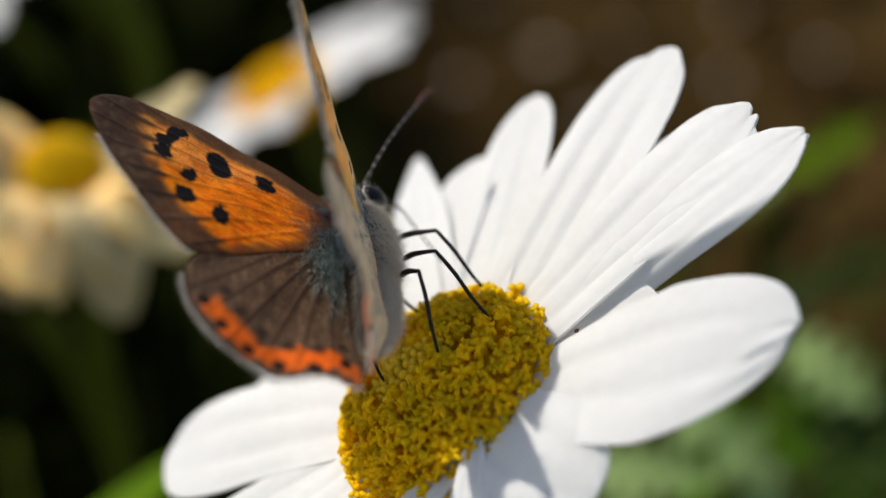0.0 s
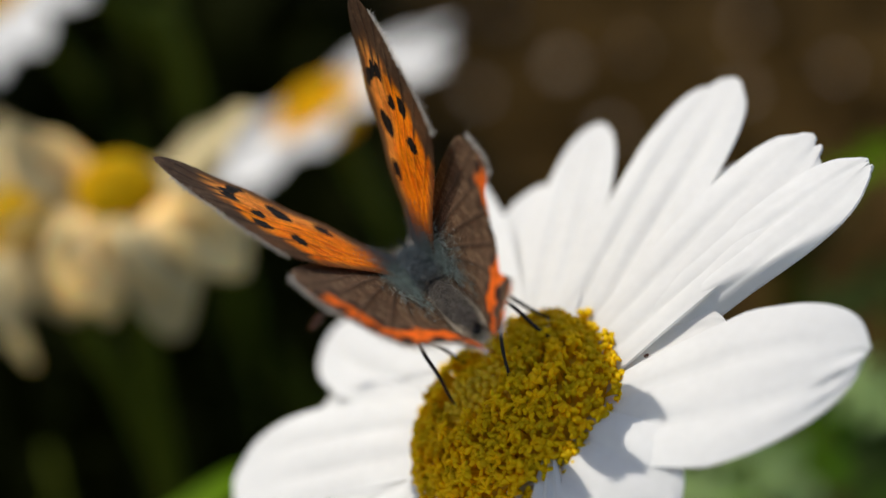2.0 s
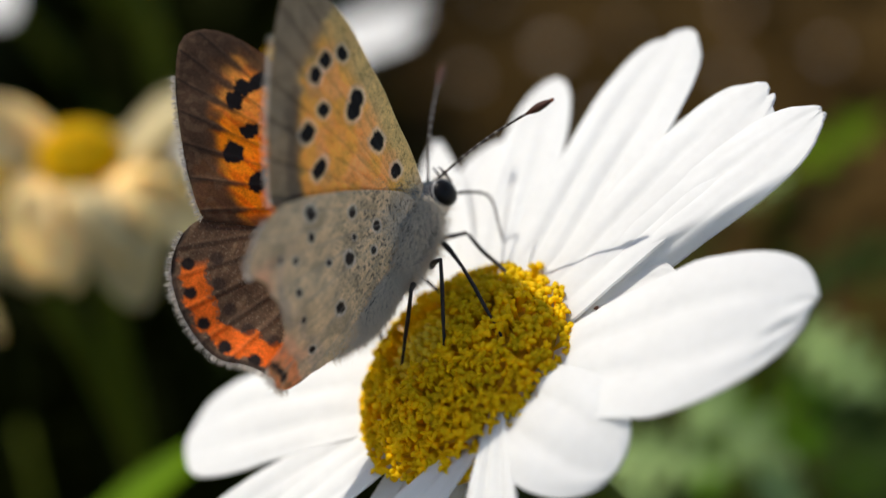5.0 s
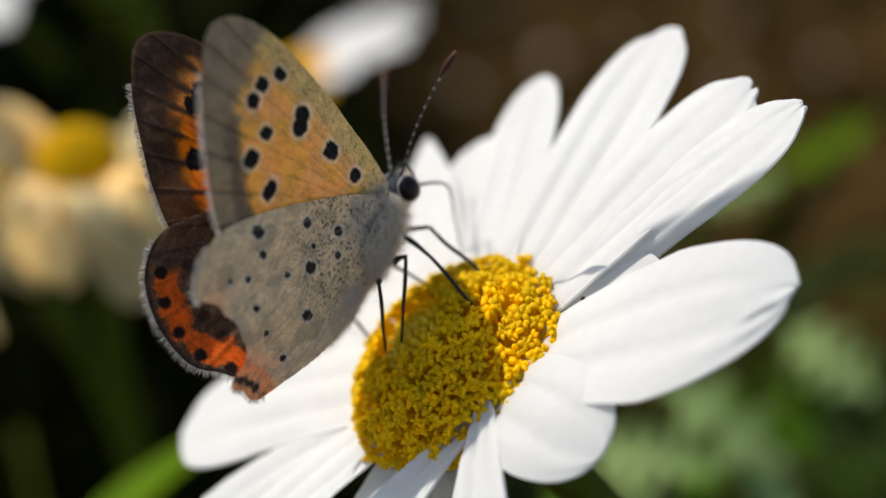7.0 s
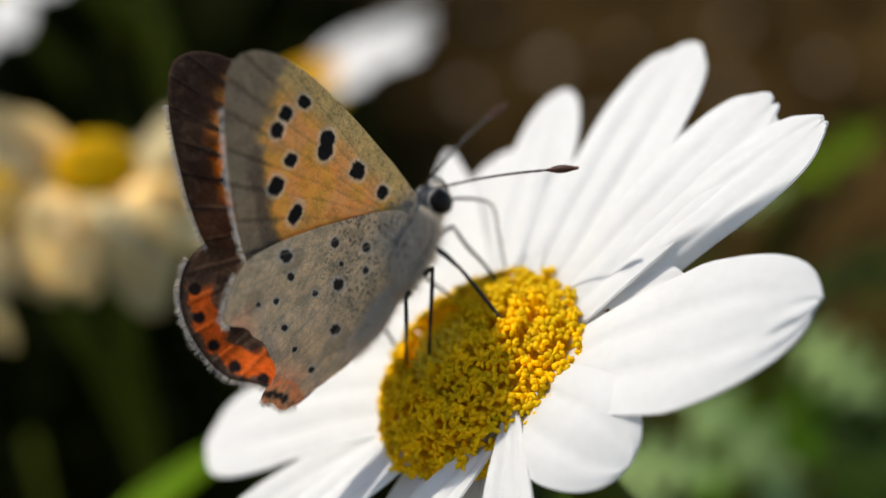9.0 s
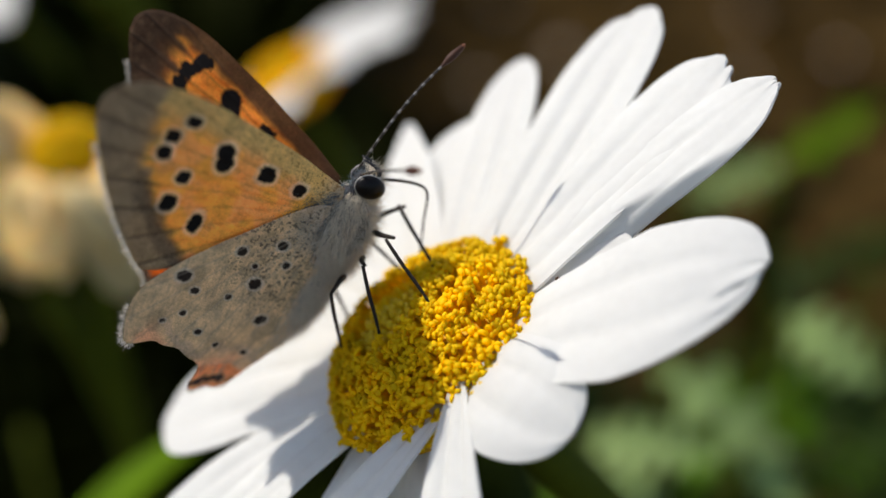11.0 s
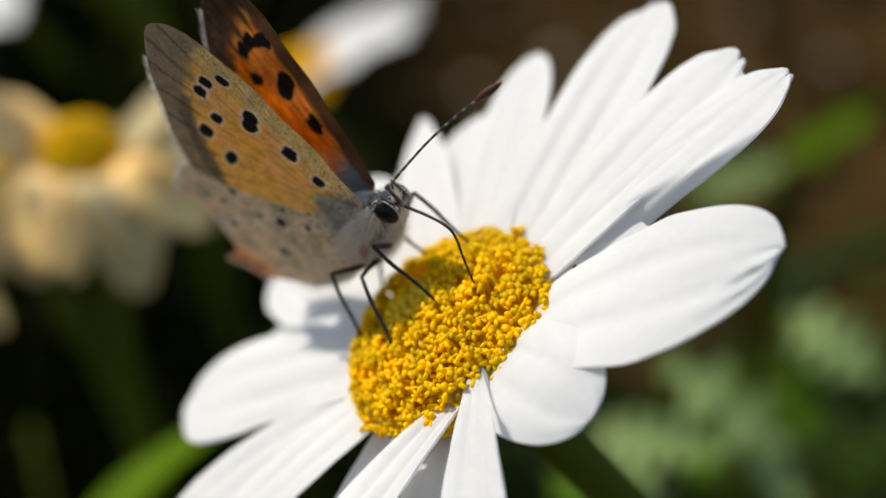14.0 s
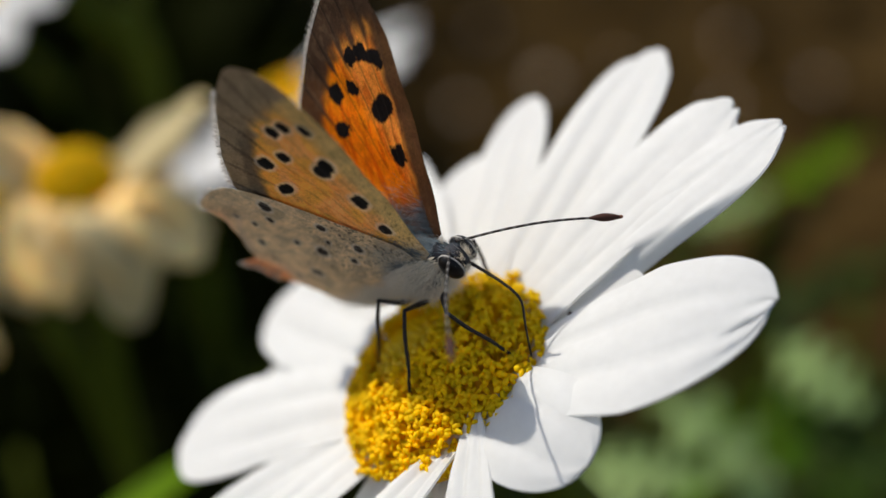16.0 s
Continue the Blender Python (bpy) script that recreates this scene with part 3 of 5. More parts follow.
    for k, (su, sv, a, b) in enumerate(chosen):
        pu, pv = np.abs(u - su) / (a * grow), np.abs(v - sv) / (b * grow)
        d = (pu ** 2.6 + pv ** 2.6) ** (1 / 2.6) * (1.06 if upper else 1.0) + 0.12 * grain + (0.32 if upper else 0.14) * ragged
        if k == 0:
            d = np.minimum(np.hypot((u - su - 0.28) / 0.42, (v - sv - 0.1) / 0.42), np.hypot((u - su + 0.30) / 0.44, (v - sv + 0.1) / 0.42)) / grow + 0.1 * grain
        if ring:
            c = blend(c, (1.0, 0.90, 0.74), ring * (1 - ramp(d, 1.2, 1.6)))
        c = blend(c, spot, 1 - ramp(d, 0.85, 1.08))
    if upper:
        d = np.hypot((u - 2.75) / 0.55, (v - 10.0) / 0.4)
        c = blend(c, spot, 1 - ramp(d, 0.8, 1.1))
    c *= (1 + 0.22 * grain + 0.10 * rough_noise(u, v, 4.0, 9.2))[:, None]
    return np.clip(c, 0.003, 1), vein


def hind_colours(u, v, upper):
    outer = seg_dist(u, v, HIND[5:15])
    wob = rough_noise(u, v, 1.1, 5.1) * 0.4 + rough_noise(u, v, 3.2, 2.7) * 0.2
    grain = rough_noise(u, v, 7.0, 4.4)
    vein = veins(u, v, HIND_ENDS, (0.2, 0.0))
    along = ramp(np.hypot(u + 6.2, v - 8.7), 1.7, 2.4)
    if upper:
        c = np.tile(np.array((0.135, 0.080, 0.048)), (len(u), 1))
        c = blend(c, (0.20, 0.22, 0.24), 0.8 * ramp(3.4 - np.hypot(u, v) - wob, 0, 2.6))
        c = blend(c, (0.26, 0.17, 0.10), 0.55 * ramp(rough_noise(u * 0.5, v * 2.4, 1.3, 3.3), 0.0, 0.4) * ramp(vein, 0.08, 0.35))
        c = blend(c, (0.06, 0.036, 0.024), 0.6 * ramp(wob, 0.05, 0.4))
        c = blend(c, (0.45, 0.36, 0.25), 0.30 * ramp(rough_noise(u, v, 9.0, 15.0), 0.22, 0.5))
        band = (1 - ramp(np.abs(outer - 1.10 + wob * 0.9 + 0.2 * grain), 0.55, 0.76)) * along * ramp(v, -0.2, 0.5)
        c = blend(c, (0.83, 0.17, 0.02), band)
        c = blend(c, (0.03, 0.02, 0.016), 0.42 * (1 - ramp(vein, 0.02, 0.12)) * (1 - 0.5 * band))
        for k in range(2, 8):
            e, g = HIND_ENDS[k], HIND_ENDS[k - 1]
            mu, mv = (e[0] + g[0]) / 2, (e[1] + g[1]) / 2
            d = np.hypot(u - mu * 0.955, v - mv * 0.93)
            c = blend(c, (0.022, 0.016, 0.014), 1 - ramp(d + 0.05 * grain, 0.26, 0.42))
            d = np.hypot(u - mu * 0.83, v - mv * 0.80)
            c = blend(c, (0.03, 0.02, 0.018), 0.7 * (1 - ramp(d, 0.25, 0.45)))
        c = blend(c, (0.06, 0.04, 0.03), 0.9 * (1 - ramp(outer, 0.1, 0.3)))
    else:
        c = np.tile(np.array((0.86, 0.61, 0.355)), (len(u), 1))
        c = blend(c, (0.70, 0.51, 0.31), 0.6 * ramp(wob, -0.1, 0.5))
        c = blend(c, (0.36, 0.27, 0.175), 0.45 * ramp(rough_noise(u, v, 0.9, 8.8), 0.12, 0.4))
        c = blend(c, (0.36, 0.36, 0.35), 0.6 * ramp(2.8 - np.hypot(u, v) - wob, 0, 1.8))
        c = blend(c, (0.07, 0.06, 0.055), 0.85 * ramp(grain + 0.4 * wob, 0.16, 0.38) * (0.22 + 0.78 * ramp(7.0 - np.hypot(u + 1, v) - 2 * wob, 0, 4)))
        c = blend(c, (0.62, 0.44, 0.34), 0.4 * (1 - ramp(np.abs(outer - 2.2 + wob), 0.1, 0.35)) * along)
        c = blend(c, (0.90, 0.38, 0.16), (1 - ramp(outer + wob * 0.6, 0.75, 1.1)) * ramp(-u, 9.4, 9.9))
        c = blend(c, (0.05, 0.035, 0.03), (1 - ramp(outer + wob, 0.1, 0.4)) * ramp(-u, 9.6, 10.2))
        c = blend(c, (0.16, 0.12, 0.085), 0.55 * ramp(rough_noise(u * 2.2, v * 2.2, 1.0, 21.0) + 0.3 * grain, 0.22, 0.5) * (1 - ramp(np.abs(np.hypot(u, v) - 3.6), 0.3, 0.9)))
        c = blend(c, (0.50, 0.37, 0.24), 0.5 * ramp(rough_noise(u * 1.0, v * 4.0, 1.0, 23.0), 0.1, 0.45))
        for su, sv, a in HIND_SPOTS:
            d = np.hypot(u - su, (v - sv) * 0.85) / (a * 1.3) + 0.25 * grain
            c = blend(c, (0.70, 0.63, 0.55), 0.5 * (1 - ramp(d, 1.2, 1.8)))
            c = blend(c, (0.035, 0.025, 0.02), 1 - ramp(d, 0.85, 1.25))
        c = blend(c, (0.36, 0.30, 0.25), 0.35 * (1 - ramp(vein, 0.02, 0.08)))
    c *= (1 + 0.26 * grain + 0.10 * rough_noise(u, v, 4.0, 6.2))[:, None]
    return np.clip(c, 0.003, 1), vein


def dense(poly, step):
    res = []
    for (ax, ay), (bx, by) in zip(poly, poly[1:] + poly[:1]):
        m = max(1, int(math.hypot(bx - ax, by - ay) / step))
        res += [(ax + (bx - ax) * k / m, ay + (by - ay) * k / m) for k in range(m)]
    return res


def rounded(poly):
    """The outline with soft corners."""
    res = []
    for p, q in zip(poly, poly[1:] + poly[:1]):
        res.append((0.75 * p[0] + 0.25 * q[0], 0.75 * p[1] + 0.25 * q[1]))
        res.append((0.25 * p[0] + 0.75 * q[0], 0.25 * p[1] + 0.75 * q[1]))
    return res


def wing_mesh(name, outline, side, upper, hind, step=0.065):
    """One face of a wing in its hinge's space: x ahead, y outwards (side: +1 left, -1 right)."""
    poly = rounded(outline)
    us, vs = [p[0] for p in poly], [p[1] for p in poly]
    gu = np.arange(min(us) - step, max(us) + 2 * step, step)
    gv = np.arange(min(vs) - step, max(vs) + 2 * step, step)
    U, V = np.meshgrid(gu, gv, indexing="ij")
    cu, cv = U[:-1, :-1] + step / 2, V[:-1, :-1] + step / 2
    keep = inside(cu, cv, poly)
    used = np.zeros(U.shape, bool)
    for a in (0, 1):
        for b in (0, 1):
            used[a:a + keep.shape[0], b:b + keep.shape[1]] |= keep
    index = -np.ones(U.shape, int)
    index[used] = np.arange(used.sum())
    u, v = U[used].copy(), V[used].copy()
    # draw the rim's corners onto the outline
    dn = np.array(dense(poly, 0.05))
    d_edge = seg_dist(u, v, poly + poly[:1])
    for i in np.where((d_edge < step * 1.1) & ~inside(u, v, poly))[0]:
        k = np.argmin(np.hypot(dn[:, 0] - u[i], dn[:, 1] - v[i]))
        u[i], v[i] = dn[k]
    col, vein = (hind_colours(u, v, upper) if hind else fore_colours(u, v, upper))
    d_edge = seg_dist(u, v, poly + poly[:1])
    wave = 0.05 * np.sin(v * 1.3 + u * 0.8) + 0.03 * (1 - ramp(vein, 0.04, 0.2))
    gap = 0.035 * ramp(d_edge, 0.0, 0.2)
    z = wave + (gap if upper else -gap)
    if hind:
        # the inner margin curls up to clasp the abdomen
        z = z - 0.10 + 0.95 * ramp(-u, 6.5, 11.3) * (1 - ramp(v, 0.6, 4.6))
    verts = np.stack([u, v * side, z], 1) * MM
    I, J = np.where(keep)
    q = np.stack([index[I, J], index[I + 1, J], index[I + 1, J + 1], index[I, J + 1]], 1)
    if (side > 0) != upper:
        q = q[:, ::-1]
    me = mesh_of(name, verts.tolist(), q.tolist(), M_WING if upper else M_UNDER)
    at = me.color_attributes.new("scales", "FLOAT_COLOR", "POINT")
    at.data.foreach_set("color", np.concatenate([col, np.ones((len(col), 1))], 1).astype(np.float32).ravel())
    return me


def fringe_mesh(name, line, side, rng, length, hind):
    roots = []
    soft = rounded(line)[:-2]
    pts = []
    for (ax, ay), (bx, by) in zip(soft[:-1], soft[1:]):
        m = max(1, int(math.hypot(bx - ax, by - ay) / 0.022))
        pts += [(ax + (bx - ax) * k / m, ay + (by - ay) * k / m) for k in range(m)]
    for (x, y), (x2, y2) in zip(pts[:-1], pts[1:]):
        if math.hypot(x2 - x, y2 - y) > 0.3:
            continue
        t = np.array((x2 - x, y2 - y)) / (math.hypot(x2 - x, y2 - y) + 1e-9)
        nrm = np.array((t[1], -t[0]))
        c = np.array((x, y)) - np.array((-2.0, 4.0))
        if nrm @ c < 0:
            nrm = -nrm
        lift = (-0.10 + 0.95 * float(ramp(np.array(-x), 6.5, 11.3)) * (1 - float(ramp(np.array(y), 0.6, 4.6)))) if hind else 0
        roots.append(((x * MM, y * side * MM, lift * MM), (nrm[0], nrm[1] * side, 0)))
    v, f = hairs(roots, rng, length * MM, 0.022 * MM, 0.32)
    return mesh_of(name, v, f, M_FRINGE)


def make_butterfly():
    rng = np.random.default_rng(5)
    fly = thing("butterfly", pose(0, 0, 0.31), "small copper butterfly with worn orange and brown spotted wings", "butterfly")
    wings = {}
    for side, word in ((1, "left"), (-1, "right")):
        for hind in (False, True):
            outline = (HIND_TORN if side < 0 else HIND) if hind else FORE
            name = "hind_wing" if hind else "fore_wing"
            label = ("brown hind wing, grey beneath, with an orange band" + (" and a torn edge" if side < 0 else "")) if hind else "orange fore wing with black spots and brown edge"
            w = part(name, wing_mesh(name, outline, side, True, hind), fly, label)
            part("underside", wing_mesh("underside", outline, side, False, hind), w, "pale grey underside with dark dots" if hind else "pale orange underside with ringed black spots")
            edge = (outline[5:16] if side > 0 else outline[5:9]) if hind else FORE[9:15]
            part("fringe", fringe_mesh("fringe", edge, side, rng, 0.38 if hind else 0.36, hind), w, "pale hair fringe")
            if hind and side < 0:
                part("fringe", fringe_mesh("fringe", outline[15:20], side, rng, 0.28, hind), w, "pale hair fringe")
            wings[word, hind] = w
            if not hind:
                roots = []
                for _ in range(2200):
                    u, v = rng.uniform(-1.2, 1.7), abs(rng.normal(0, 0.95)) + 0.05
                    roots.append(((u * MM, v * side * MM, 0.0), (-0.6, 0.6 * side, 0.28)))
                vv, ff = hairs(roots, rng, 0.90 * MM, 0.008 * MM, 0.22)
                part("wing_fur", mesh_of("wing_fur", vv, ff, M_FUR_BLUE), w, "blue-grey hairs at the wing's base")
            if hind:
                roots = []
                for _ in range(2800):
                    u, v = -abs(rng.normal(0, 2.3)) + 0.2, abs(rng.normal(0, 1.0)) + 0.1
                    if u > -7.5:
                        roots.append(((u * MM, v * side * MM, 0.0), (-0.9, 0.35 * side, 0.16 + 0.1 * abs(rng.normal()))))
                vv, ff = hairs(roots, rng, 1.1 * MM, 0.008 * MM, 0.2)
                part("wing_fur", mesh_of("wing_fur", vv, ff, M_FUR_TEAL), w, "blue-grey hairs at the wing's base")
    # body, x ahead
    v, f = tube([(x * MM, 0, z * MM) for x, z in ((-1.9, -0.3), (-1.4, -0.35), (-0.6, -0.4), (0.4, -0.4), (1.4, -0.4), (2.2, -0.45), (2.75, -0.5))],
                [r * MM for r in (0.6, 1.05, 1.45, 1.55, 1.42, 1.05, 0.6)], 20)
    v = [(q[0], q[1] * 0.74, q[2]) for q in v]
    part("thorax", mesh_of("thorax", v, f, M_BODY), fly, "grey furry thorax")
    v, f = ellipsoid((0.0 * MM, 0, -0.92 * MM), (2.55 * MM, 0.78 * MM, 1.15 * MM), 24, 16)
    part("breast", mesh_of("breast", v, f, M_BELLY), fly, "pale grey breast")
    v, f = ellipsoid((2.9 * MM, 0, -1.15 * MM), (0.9 * MM, 0.62 * MM, 0.62 * MM), 16, 10)
    part("face", mesh_of("face", v, f, M_BELLY), fly, "pale furry face")
    axis = smooth_line([(-1.2, -0.35), (-3.2, -0.35), (-5.4, 0.05), (-7.5, 0.9)], 22)
    v, f = tube([(p[0] * MM, 0, p[1] * MM) for p in axis], [(1.12 * math.sin(math.pi * (0.16 + 0.80 * i / 21)) ** 0.6 + 0.05 * (i % 3 == 0)) * MM for i in range(22)], 18)
    v = [(q[0], q[1] * 0.66, q[2]) for q in v]
    part("abdomen", mesh_of("abdomen", v, f, M_BODY), fly, "dark segmented abdomen")
    v, f = ellipsoid((3.2 * MM, 0, -0.75 * MM), (0.75 * MM, 0.85 * MM, 0.82 * MM), 18, 12)
    head = part("head", mesh_of("head", v, f, M_BODY), fly, "small dark furry head")
    for s in (1, -1):
        v, f = ellipsoid((3.35 * MM, 0.68 * s * MM, -0.75 * MM), (0.68 * MM, 0.50 * MM, 0.82 * MM), 24, 16)
        part("eye", mesh_of("eye", v, f, M_EYE), head, "glossy black eye with a white rim")
        ring = [(3.35 * MM + 0.68 * MM * math.cos(a), 0.70 * s * MM, -0.75 * MM + 0.82 * MM * math.sin(a)) for a in np.linspace(0, 2 * math.pi, 25)]
        v, f = tube(ring, [0.05 * MM] * 25, 6)
        part("eye_rim", mesh_of("eye_rim", v, f, M_WHITE_BAND), head)
        pl = smooth_line([(3.7, 0.28 * s, -1.1), (4.2, 0.3 * s, -1.0), (4.45, 0.3 * s, -0.5), (4.55, 0.28 * s, 0.1)], 8)
        v, f = tube([p * MM for p in pl], [0.09 * MM, 0.13 * MM, 0.14 * MM, 0.12 * MM, 0.10 * MM, 0.08 * MM, 0.06 * MM, 0.03 * MM], 7)
        part("palp", mesh_of("palp", v, f, M_BODY), head)
    pr = smooth_line([(0, 0, 0), (1.1, 0, 1.15), (2.1, 0, 1.9), (2.9, 0, 1.95), (4.2, 0, 1.2), (6.5, 0, 0)], 24)
    v, f = tube([p * MM for p in pr], [(0.095 - 0.04 * i / 23) * MM for i in range(24)], 7)
    prob = part("proboscis", mesh_of("proboscis", v, f, M_LEG), fly, "thin dark bent proboscis")
    # fur: blue-grey above, pale below
    top, low, crown, rear = [], [], [], []
    for _ in range(26000):
        x = rng.uniform(-7.3, 2.7)
        w = rng.uniform(0, 2 * math.pi)
        if x > -1.6:
            r, zc = 1.48 * math.sqrt(max(0.08, 1 - ((x - 0.3) / 2.9) ** 2)), -0.4
        else:
            k = min(1.0, max(0.0, (-x - 1.2) / 6.3))
            r, zc = 1.14 * math.sin(math.pi * (0.16 + 0.80 * k)) ** 0.6, float(np.interp(-x, (1.2, 3.2, 5.4, 7.5), (-0.35, -0.35, 0.05, 0.9)))
        flat = 0.76 if x > -1.6 else 0.68
        p = (x * MM, flat * r * math.cos(w) * MM, (zc + r * math.sin(w)) * MM)
        d = (-1.1 if x > -1.6 else -1.9, 0.55 * math.cos(w), math.sin(w) * 0.65)
        if math.sin(w) > (0.62 if x > -1.6 else 0.6):
            (top if x > -1.4 + rng.normal(0, 0.4) else rear).append((p, d))
        elif x < -1.6 or math.sin(w) > -0.4:
            low.append((p, d))
    for _ in range(7500):
        d = rng.normal(size=3)
        d /= np.linalg.norm(d)
        if d[2] > 0.75:
            continue
        p = np.array((0.0, 0, -0.92)) + d * np.array((2.55, 0.77, 1.14))
        low.append((p * MM, d * np.array((0.8, 1, 1)) + np.array((-0.55, 0, -0.1))))
    for _ in range(1000):
        w, ph = rng.uniform(0, 2 * math.pi), rng.uniform(0, math.pi)
        d = np.array((math.cos(ph), math.sin(ph) * math.cos(w), math.sin(ph) * math.sin(w)))
        if abs(d[1]) > 0.5:
            continue
        p = np.array((3.2, 0, -0.75)) + d * np.array((0.72, 0.8, 0.8))
        (low if d[2] < 0.3 else crown).append((p * MM, d + np.array((-0.4, 0, 0.1))))
    v, f = hairs(crown, rng, 0.4 * MM, 0.014 * MM, 0.35)
    part("head_fur", mesh_of("head_fur", v, f, M_FUR_BLUE), head)
    v, f = hairs(top, rng, 0.85 * MM, 0.010 * MM, 0.32)
    part("back_fur", mesh_of("back_fur", v, f, M_FUR_BLUE), fly, "blue-grey fur of the back")
    v, f = hairs(rear, rng, 0.95 * MM, 0.011 * MM, 0.38)
    part("abdomen_fur", mesh_of("abdomen_fur", v, f, M_FUR_BROWN), fly, "brown-grey fur of the abdomen")
    v, f = hairs(low, rng, 0.8 * MM, 0.013 * MM, 0.42)
    part("breast_fur", mesh_of("breast_fur", v, f, M_FUR_WHITE), fly, "pale grey fur of the breast")
    # antennae along +x from their roots
    feelers = {}
    rod = [(s * 8.8, 0, 0.35 * math.sin(math.pi * s)) for s in np.linspace(0, 0.80, 34)]
    v1, f1 = tube([(x * MM, y * MM, z * MM) for x, y, z in rod], [(0.066 + 0.010 * (i % 2)) * MM for i in range(34)], 7)
    rod_me = mesh_of("antenna", v1, f1, [M_LEG, M_GREY_BAND], [1 if (k // 7) % 3 == 2 and k < 33 * 7 else 0 for k in range(len(f1))])
    cl = [(s * 8.8, 0, 0.35 * math.sin(math.pi * s)) for s in np.linspace(0.79, 0.985, 9)]
    v, f = tube([(x * MM, y * MM, z * MM) for x, y, z in cl], [r * MM for r in (0.06, 0.09, 0.15, 0.20, 0.225, 0.22, 0.19, 0.14, 0.09)], 10)
    club_me = mesh_of("club", v, f, M_CLUB)
    v, f = ellipsoid((8.70 * MM, 0, 0.02 * MM), (0.14 * MM, 0.11 * MM, 0.11 * MM), 8, 6)
    tip_me = mesh_of("tip", v, f, M_TIP)
    for word, s in (("left", 1), ("right", -1)):
        a = part("antenna", rod_me, fly, "thin black antenna with white rings and dark club", at=pose(3.75 * MM, 0.4 * s * MM, -0.10 * MM))
        part("club", club_me, a)
        part("tip", tip_me, a)
        feelers[word] = a
    # legs: a thigh and a shin with foot each
    thigh_line = smooth_line([(0, 0, 0), (THIGH * 0.4, 0, 0.12), (THIGH, 0, 0)], 8)
    v, f = tube([p * MM for p in thigh_line], [r * MM for r in (0.13, 0.16, 0.17, 0.165, 0.15, 0.13, 0.115, 0.10)], 8)
    thigh_me = mesh_of("thigh", v, f, M_LEG)
    shin_line = smooth_line([(0, 0, 0), (SHIN * 0.3, 0, 0.10), (SHIN * 0.62, 0, 0.0), (SHIN * 0.85, 0, 0.05), (SHIN, 0, 0)], 16)
    shin_r = [0.10, 0.105, 0.11, 0.115, 0.115, 0.11, 0.11, 0.105, 0.10, 0.085, 0.09, 0.085, 0.09, 0.08, 0.085, 0.05]
    spines = []
    for k in range(26):
        p = shin_line[4 + k % 11]
        spines.append((p * MM, (0.8, rng.normal(0, 0.6), rng.normal(0, 0.6))))
    v, f = joined([tube([p * MM for p in shin_line], [r * MM for r in shin_r], 8), hairs(spines, rng, 0.28 * MM, 0.018 * MM, 0.2)])
    shin_me = mesh_of("shin", v, f, M_LEG)
    legs = {}
    for name in HIPS:
        legs[name] = (part("thigh", thigh_me, fly, "dark thin leg"), part("shin", shin_me, fly, "dark thin lower leg with foot"))
    return fly, wings, feelers, legs, prob


THIGH, SHIN = 2.2, 4.9
HIPS = {"RF": (1.0, -0.6, -2.1), "RM": (-0.6, -0.7, -2.15), "RH": (-2.0, -0.65, -1.7), "LF": (1.0, 0.6, -2.1), "LM": (-0.6, 0.7, -2.15), "LH": (-2.0, 0.65, -1.7)}
butterfly, WINGS, FEELERS, LEGS, PROBOSCIS = make_butterfly()


# ---- plants behind ----
def back_daisy(m, label, petals, mat, centre_r, stem_to, droop=0.0, seed=0, group="daisies behind"):
    rng = np.random.default_rng(seed)
    ob = thing("daisy", m, label, "flower", group)
    inv = m.inverted()
    down = m.to_3x3() @ Vector((0, 0, -1))
    line = [inv @ Vector(p) for p in stem_line(m.translation, down, stem_to, 14)]
    v, f = tube(line, [1.4 * MM] * 14, 8)
    part("stem", mesh_of("stem", v, f, M_STEM), ob)
    v, f = ellipsoid((0, 0, 0), (3.4 * MM, centre_r * MM, centre_r * MM), 20, 12)
    v = [(y, z, x) for x, y, z in v]
    part("disc", mesh_of("disc", v, f, M_FLORET), ob, "yellow flower disc")
    fl = floret_mesh("floret", seed + 60, True)
    pieces = []
    for i in range(160):
        r = centre_r * math.sqrt((i + 0.5) / 160) * 0.97
        w = i * 2.39996
        z = 3.3 * math.sqrt(max(0, 1 - (r / centre_r) ** 2))
        mm = pose(r * math.cos(w) * MM, r * math.sin(w) * MM, z * MM, 0, 0, math.degrees(w)) @ pose(0, 0, 0, 0, 70 * r / centre_r, 0)
        pieces.append(([mm @ x.co for x in fl.vertices], [tuple(p.vertices) for p in fl.polygons]))
    v, f = joined(pieces)
    tagged(part("floret_rim", mesh_of("floret_rim", v, f, M_FLORET), ob), kind="stuff")
    for i, (az, ln, wd, lift, dr) in enumerate(petals):
        me = petal_mesh("petal", ln, wd, lift, 0.8, 0.05 * (1 + i % 2), 0.05, 2, rng.normal(0, 0.05 if mat is M_PETAL else 0.25), rng.normal(0, 0.8 if mat is M_PETAL else 2.0), mat, seed + i, start=centre_r * 0.75, droop=dr)
        part("petal", me, ob, at=pose(0, 0, 0.2 * (i % 2) * MM, 0, 0, az))
    return ob


def facing(place, normal):
    """A pose at place (mm) with z along normal."""
    q = Vector(normal).to_track_quat("Z", "Y")
    return Matrix.Translation(Vector(place) * MM) @ q.to_matrix().to_4x4()


